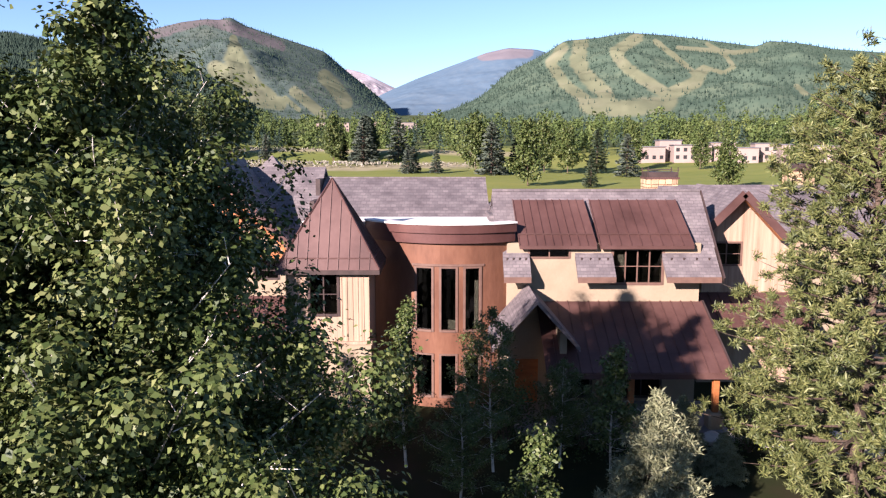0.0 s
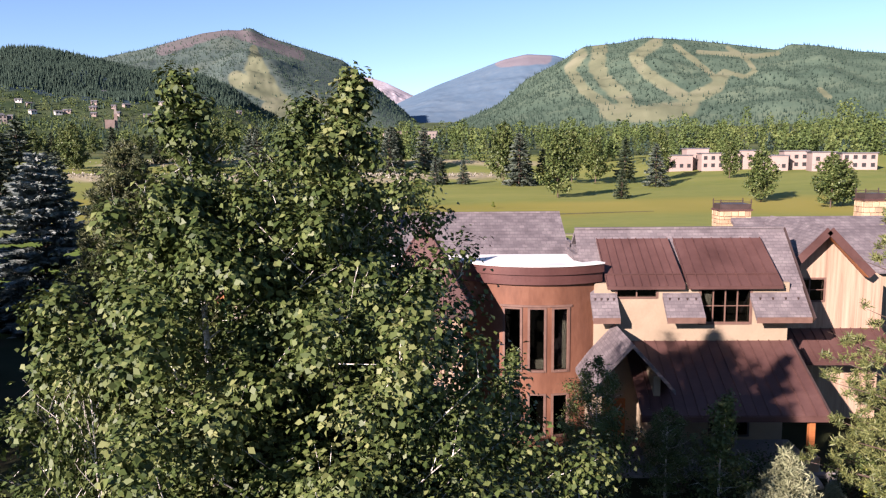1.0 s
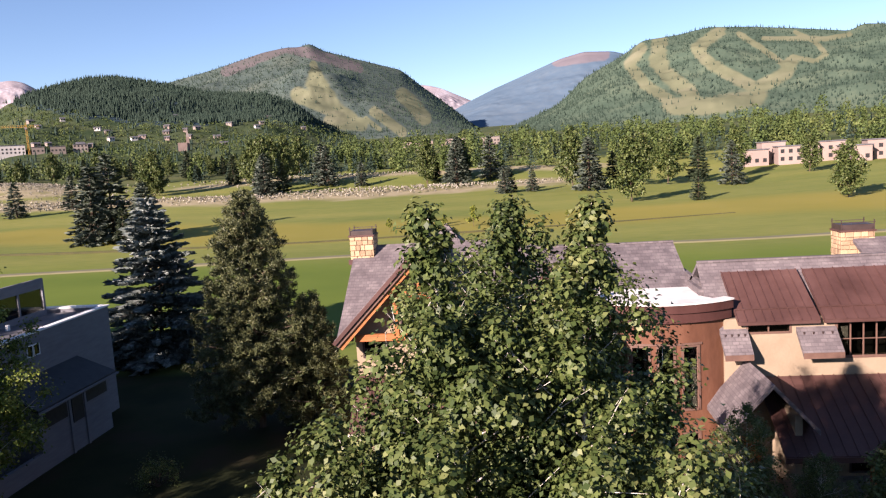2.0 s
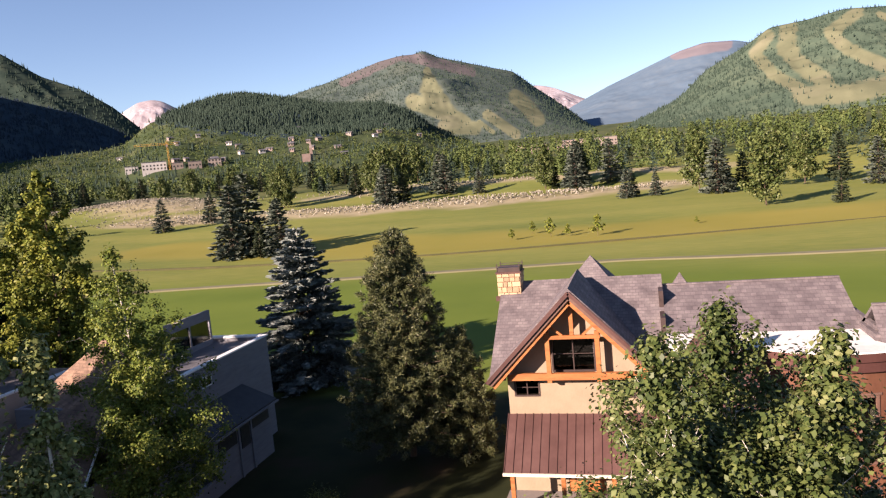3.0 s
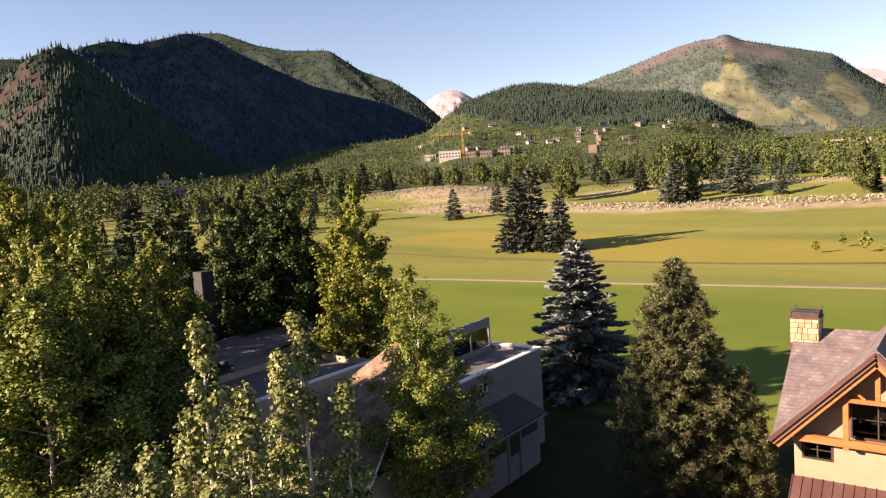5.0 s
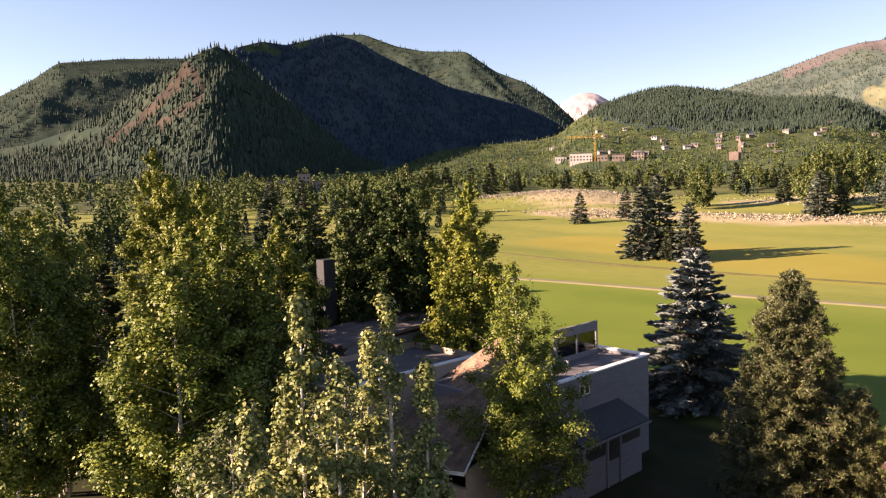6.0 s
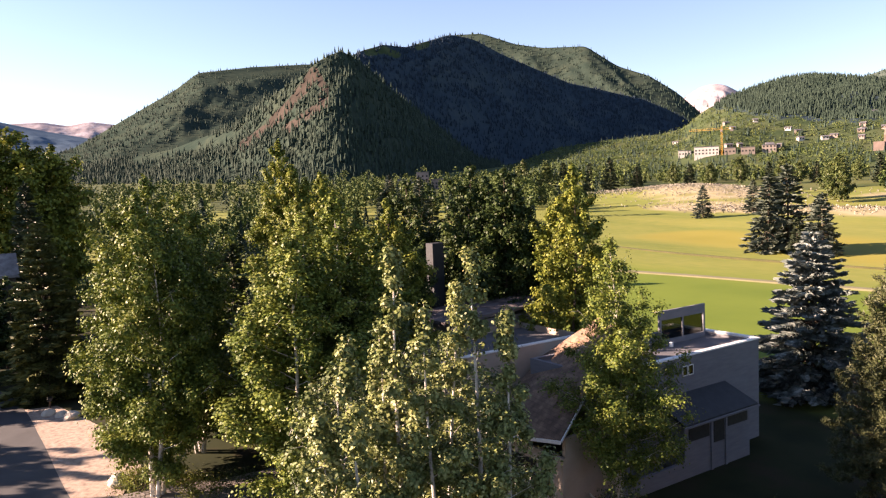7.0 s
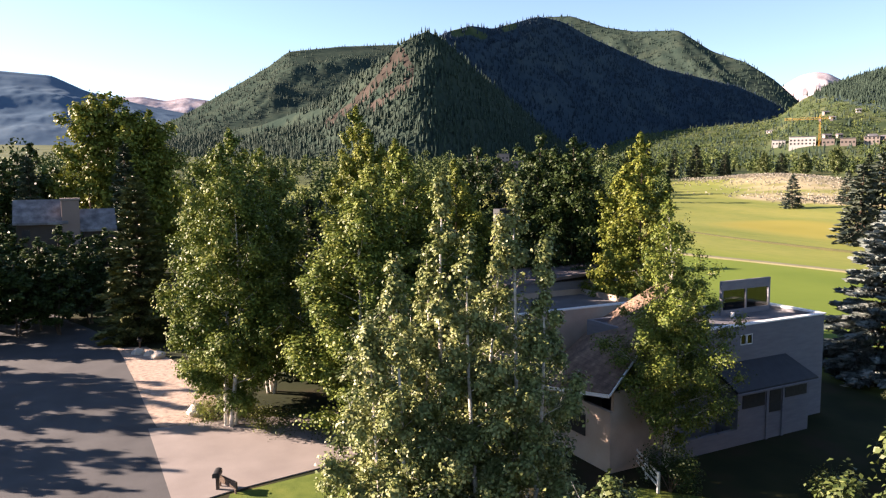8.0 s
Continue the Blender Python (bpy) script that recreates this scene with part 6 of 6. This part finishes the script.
far_woods("far_valley_woods", "mixed woods filling the far valley floor", belt(420, -30, 32, 560, 1000, 8, 16), FAR_LEAF, 99, size=2.0, cards=44)
far_woods("town_woods", "trees and brush round the far town", belt(420, 12, 66, 520, 800, 6, 12), FAR_LEAF, 93, size=1.6, cards=60)
far_woods("foothill_woods", "mixed trees at the foot of the dark mountain", belt(330, 43, 92, 420, 790, 8, 17) + belt(300, 62, 97, 330, 760, 10, 18), FAR_LEAF, 97, size=1.5, cards=70)
far_woods("foothill_conifers", "dark conifers at the foot of the mountains", belt(120, 43, 92, 420, 760, 9, 16), FAR_NEEDLE, 98, True, 1.2, 70)
far_woods("west_woods", "tall mixed woods beyond the road", belt(100, 66, 100, 150, 330, 12, 20) + belt(46, 85, 102, 150, 240, 20, 29) + belt(40, 46, 68, 260, 420, 10, 17, lane) + belt(70, 48, 66, 330, 520, 9, 15, lane), FAR_LEAF, 94, size=1.0, cards=330)
far_woods("west_conifers", "dark spruces among the western woods", belt(36, 60, 98, 130, 300, 12, 19) + belt(22, 46, 62, 280, 460, 9, 15, lane), FAR_NEEDLE, 95, True, 0.8, 320)
sage = []
for (ax, ay), (bx, by), wd, n in (((-215, 262), (-126, 270), 8, 600), ((-126, 270), (-37, 287), 7, 600), ((-300, 345), (-228, 312), 22, 2200), ((-215, 262), (-190, 300), 16, 300), ((-37, 287), (10, 298), 6, 160), ((-160, 345), (-60, 352), 14, 400)):
    for _ in range(n):
        k = rw.uniform()
        sage.append((ax + (bx - ax) * k + rw.normal(0, wd), ay + (by - ay) * k + rw.normal(0, wd * 0.7), rw.uniform(0.3, 1.0)))
far_woods("sage_brush", "pale dry sage brush on the rough", sage, SAGE, 96, size=0.6, cards=10)


# ---------------------------------------------------------------- buildings in the distance
def far_house(x, y, w, d, h, turn, material, label, flat=True, category="house"):
    hs = empty("far_house", (0, 0, 0), label, category, "houses across the golf course")
    part("wall", boxes((-w / 2, -d / 2, -8, w / 2, d / 2, h)), material, hs)
    if flat:
        part("roof", boxes((-w / 2 - 0.4, -d / 2 - 0.4, h, w / 2 + 0.4, d / 2 + 0.4, h + 0.35)), FLAT_ROOF, hs)
    else:
        bm = bmesh.new()
        v = [bm.verts.new(p) for p in ((-w / 2 - 0.5, -d / 2 - 0.5, h), (w / 2 + 0.5, -d / 2 - 0.5, h), (w / 2 + 0.5, d / 2 + 0.5, h), (-w / 2 - 0.5, d / 2 + 0.5, h), (-w / 2 - 0.5, 0, h + d * 0.3), (w / 2 + 0.5, 0, h + d * 0.3))]
        for f in ((0, 1, 5, 4), (2, 3, 4, 5), (0, 4, 3), (1, 2, 5), (3, 2, 1, 0)):
            bm.faces.new([v[i] for i in f])
        part("roof", bm, FLAT_ROOF, hs)
    n = max(2, int(w / 3))
    for s in range(max(1, int(h / 3))):
        for i in range(n):
            cx = -w / 2 + w * (i + 0.5) / n
            part("window", boxes((cx - 0.7, -d / 2 - 0.05, 0.9 + s * 3, cx + 0.7, -d / 2 + 0.02, 2.4 + s * 3)), BLACK, hs)
    hs.matrix_basis = Matrix.LocRotScale((x, y, ground_z(x, y)), Euler((0, 0, turn)), None)
    return hs


for az, d, w, h in ((-15.6, 318, 12, 5.8), (-17.0, 326, 9, 8), (-18.6, 320, 15, 6.4), (-20.6, 326, 11, 7), (-22.2, 316, 10, 5.6), (-23.6, 324, 9, 6.8), (-25.3, 312, 8, 7), (-27.5, 320, 12, 6)):
    a = radians(az)
    far_house(-d * math.sin(a), d * math.cos(a), w, 8, h, a + 0.25, FAR_WHITE, "low tan flat-roofed house across the grass")
hill = bpy.data.objects["wooded_hill"].data
tree_hill = BVHTree.FromPolygons([v.co[:] for v in hill.vertices], [p.vertices[:] for p in hill.polygons])


def hill_spot(az, el):
    """The nearest place on the hillside at a bearing that stands at a height of el degrees."""
    a = radians(az)
    for d in range(560, 1100, 4):
        p = Vector((-d * math.sin(a), d * math.cos(a), 400))
        hit = tree_hill.ray_cast(p, Vector((0, 0, -1)))[0]
        if hit and math.degrees(math.atan2(hit.z - 20.5, d)) >= el:
            return hit
    return Vector((-700 * math.sin(a), 700 * math.cos(a), ground_z(0, 700)))


for az, d, w, h, m_ in ((36.8, 700, 22, 5, FAR_BRIGHT), (38.3, 706, 12, 2, FAR_BRIGHT), (35.2, 700, 10, 2, FAR_WALL), (34.0, 704, 12, 2, FAR_WALL), (32.6, 700, 12, 3, FAR_WALL), (59.5, 600, 14, 6, FAR_WALL), (58.2, 610, 10, 11, FAR_WHITE), (57.0, 606, 12, 5, BRICK_RED), (8.5, 700, 30, 5, FAR_WHITE), (5.5, 690, 26, 6, FAR_WHITE), (3.0, 720, 24, 5, FAR_WALL)):
    a = radians(az)
    hs = far_house(-d * math.sin(a), d * math.cos(a), w, 10, h + 3, a, m_, "pale building at the edge of the far town", category="building")
    if 20 < az < 45:
        hs.location = hill_spot(az, 1.75)
for i in range(30):
    az = rw.uniform(16, 39)
    p = hill_spot(az, rw.uniform(1.7, 4.0))
    hs = far_house(p.x, p.y, rw.uniform(4, 7), 4.5, 2.6, radians(az) + rw.uniform(-0.6, 0.6), (FAR_WALL, FAR_BRIGHT, FAR_WHITE)[i % 3], "small house on the wooded hillside", flat=False)
    hs.location.z = p.z
lodge = empty("lodge", (-115, -2, 0), "dark timber lodge with pale sunlit shake roofs", "house")
for y0, y1, z0, z1 in ((-8.2, -1.6, 11.9, 14.9), (-0.2, 4.4, 10.8, 13.5)):
    bm = slab(bmesh.new(), [(-112.6, y0, z0), (-112.6, y1, z0), (-116.4, y1, z1), (-116.4, y0, z1)], 0.3)
    slab(bm, [(-116.4, y0, z1), (-116.4, y1, z1), (-120.2, y1, z0), (-120.2, y0, z0)], 0.3)
    piece("roof", bm, LODGE_ROOF, lodge, "pale weathered shake roof")
    piece("wall", boxes((-119.6, y0 + 0.4, 0, -113.2, y1 - 0.4, z0 - 0.1)), FAR_DARK, lodge, "dark timber wall")
    for y in (y0 + 1.5, y1 - 1.5):
        piece("window", boxes((-113.2, y - 0.5, z0 - 2.4, -113.14, y + 0.5, z0 - 1.0)), BLACK, lodge)
piece("chimney", boxes((-114.4, -2.4, 0, -112.8, -0.2, 14.8), bevel=0.05), BRICK_RED, lodge, "broad brown brick chimney")
piece("chimney_cap", boxes((-114.55, -2.55, 14.8, -112.65, -0.05, 15.1)), FAR_WALL, lodge)


church = empty("church", (0, 0, 0), "brick church with a tall pointed tower", "church")
part("nave", boxes((-7, -5, -3, 4, 5, 8)), BRICK_RED, church)
part("tower", boxes((3.4, -2, -3, 7, 2, 14)), BRICK_RED, church)
bm = bmesh.new()
v = [bm.verts.new(p) for p in ((3.2, -2.2, 14), (7.2, -2.2, 14), (7.2, 2.2, 14), (3.2, 2.2, 14), (5.2, 0, 24))]
for i in range(4):
    bm.faces.new((v[i], v[(i + 1) % 4], v[4]))
part("spire", bm, FAR_WALL, church)
church.matrix_basis = Matrix.LocRotScale(hill_spot(25.8, 1.45), Euler((0, 0, radians(25.8))), (0.72, 0.72, 0.85))

crane = empty("tower_crane", (0, 0, 0), "yellow tower crane with a long jib", "crane")
bm = bmesh.new()
for sx in (-0.7, 0.7):
    for sy in (-0.7, 0.7):
        bar(bm, (sx, sy, -2), (sx, sy, 27), 0.24, 0.24)
for k in range(14):
    s = 1 if k % 2 else -1
    for sy in (-0.7, 0.7):
        bar(bm, (-0.7 * s, sy, k * 2), (0.7 * s, sy, k * 2 + 2), 0.22, 0.22)
part("mast", bm, CRANE, crane)
bm = bmesh.new()
for z, y in ((24.0, -0.6), (24.0, 0.6), (25.4, 0)):
    bar(bm, (-34, y, z), (12, y, z), 0.17, 0.17)
for k in range(23):
    bar(bm, (-34 + k * 2, -0.6, 24), (-33 + k * 2, 0, 25.4), 0.1, 0.1)
part("jib", bm, CRANE, crane)
part("counterweight", boxes((9, -1, 22, 12, 1, 24)), CONCRETE, crane)
part("cab", boxes((-1.4, -1.4, 22, 0.9, -0.8, 24)), FAR_WHITE, crane)
crane.matrix_basis = Matrix.LocRotScale(hill_spot(35.75, 1.7), Euler((0, 0, radians(35.75))), (0.85, 0.85, 1.0))

# ---------------------------------------------------------------- small things by the road and lawn
fence = empty("rail_fence", (0, 0, 0), "white split-rail fence on the lawn edge", "fence")
fp = [Vector((-36.2, 29.0, 0)), Vector((-34.4, 28.4, 0)), Vector((-32.6, 27.6, 0)), Vector((-30.8, 26.8, 0))]
for p in fp:
    piece("post", boxes((p.x - 0.07, p.y - 0.07, 0, p.x + 0.07, p.y + 0.07, 1.25), bevel=0.01), WHITE_PAINT, fence)
for p, q in zip(fp, fp[1:]):
    for z in (0.4, 0.75, 1.1):
        bm = bmesh.new()
        bar(bm, p + Vector((0, 0, z)), q + Vector((0, 0, z)), 0.05, 0.13)
        piece("rail", bm, WHITE_PAINT, fence)


def mailbox(x, y, turn, label):
    mb = empty("mailbox", (0, 0, 0), label, "mailbox")
    part("post", boxes((-0.06, -0.06, 0, 0.06, 0.06, 1.05)), BARK_BROWN, mb)
    bm = bmesh.new()
    n = 10
    rows = []
    for yy in (-0.3, 0.3):
        ring = [bm.verts.new((-0.14, yy, 1.05))] + [bm.verts.new((-0.14 * math.cos(math.pi * k / n), yy, 1.25 + 0.14 * math.sin(math.pi * k / n))) for k in range(n + 1)] + [bm.verts.new((0.14, yy, 1.05))]
        rows.append(ring)
    m = len(rows[0])
    for k in range(m):
        bm.faces.new((rows[0][k], rows[0][(k + 1) % m], rows[1][(k + 1) % m], rows[1][k]))
    bm.faces.new(rows[0][::-1]), bm.faces.new(rows[1])
    part("box", bm, BLACK, mb, "black rounded mailbox body")
    part("flag", boxes((0.15, -0.1, 1.2, 0.17, -0.05, 1.42), (0.15, -0.1, 1.36, 0.17, 0.06, 1.42)), BRICK_RED, mb)
    mb.matrix_basis = Matrix.LocRotScale((x, y, 0), Euler((0, 0, turn)), (1.45, 1.45, 0.85))


mailbox(-42.9, 5.1, 1.2, "black mailbox on a wooden post by the driveway")
mailbox(-82.2, 4.3, 1.5, "dark mailbox at the road edge")
sign = empty("wooden_sign", (0, 0, 0), "low dark wooden sign on the lawn edge", "sign")
part("board", boxes((-0.9, -0.05, 0.3, 0.9, 0.05, 0.75), bevel=0.02), BARK_BROWN, sign)
part("post", boxes((-0.8, -0.04, 0, -0.7, 0.04, 0.3)), BARK_BROWN, sign)
part("post", boxes((0.7, -0.04, 0, 0.8, 0.04, 0.3)), BARK_BROWN, sign)
sign.matrix_basis = Matrix.LocRotScale((-42.6, 5.6, 0), Euler((0, 0, 0.4)), None)
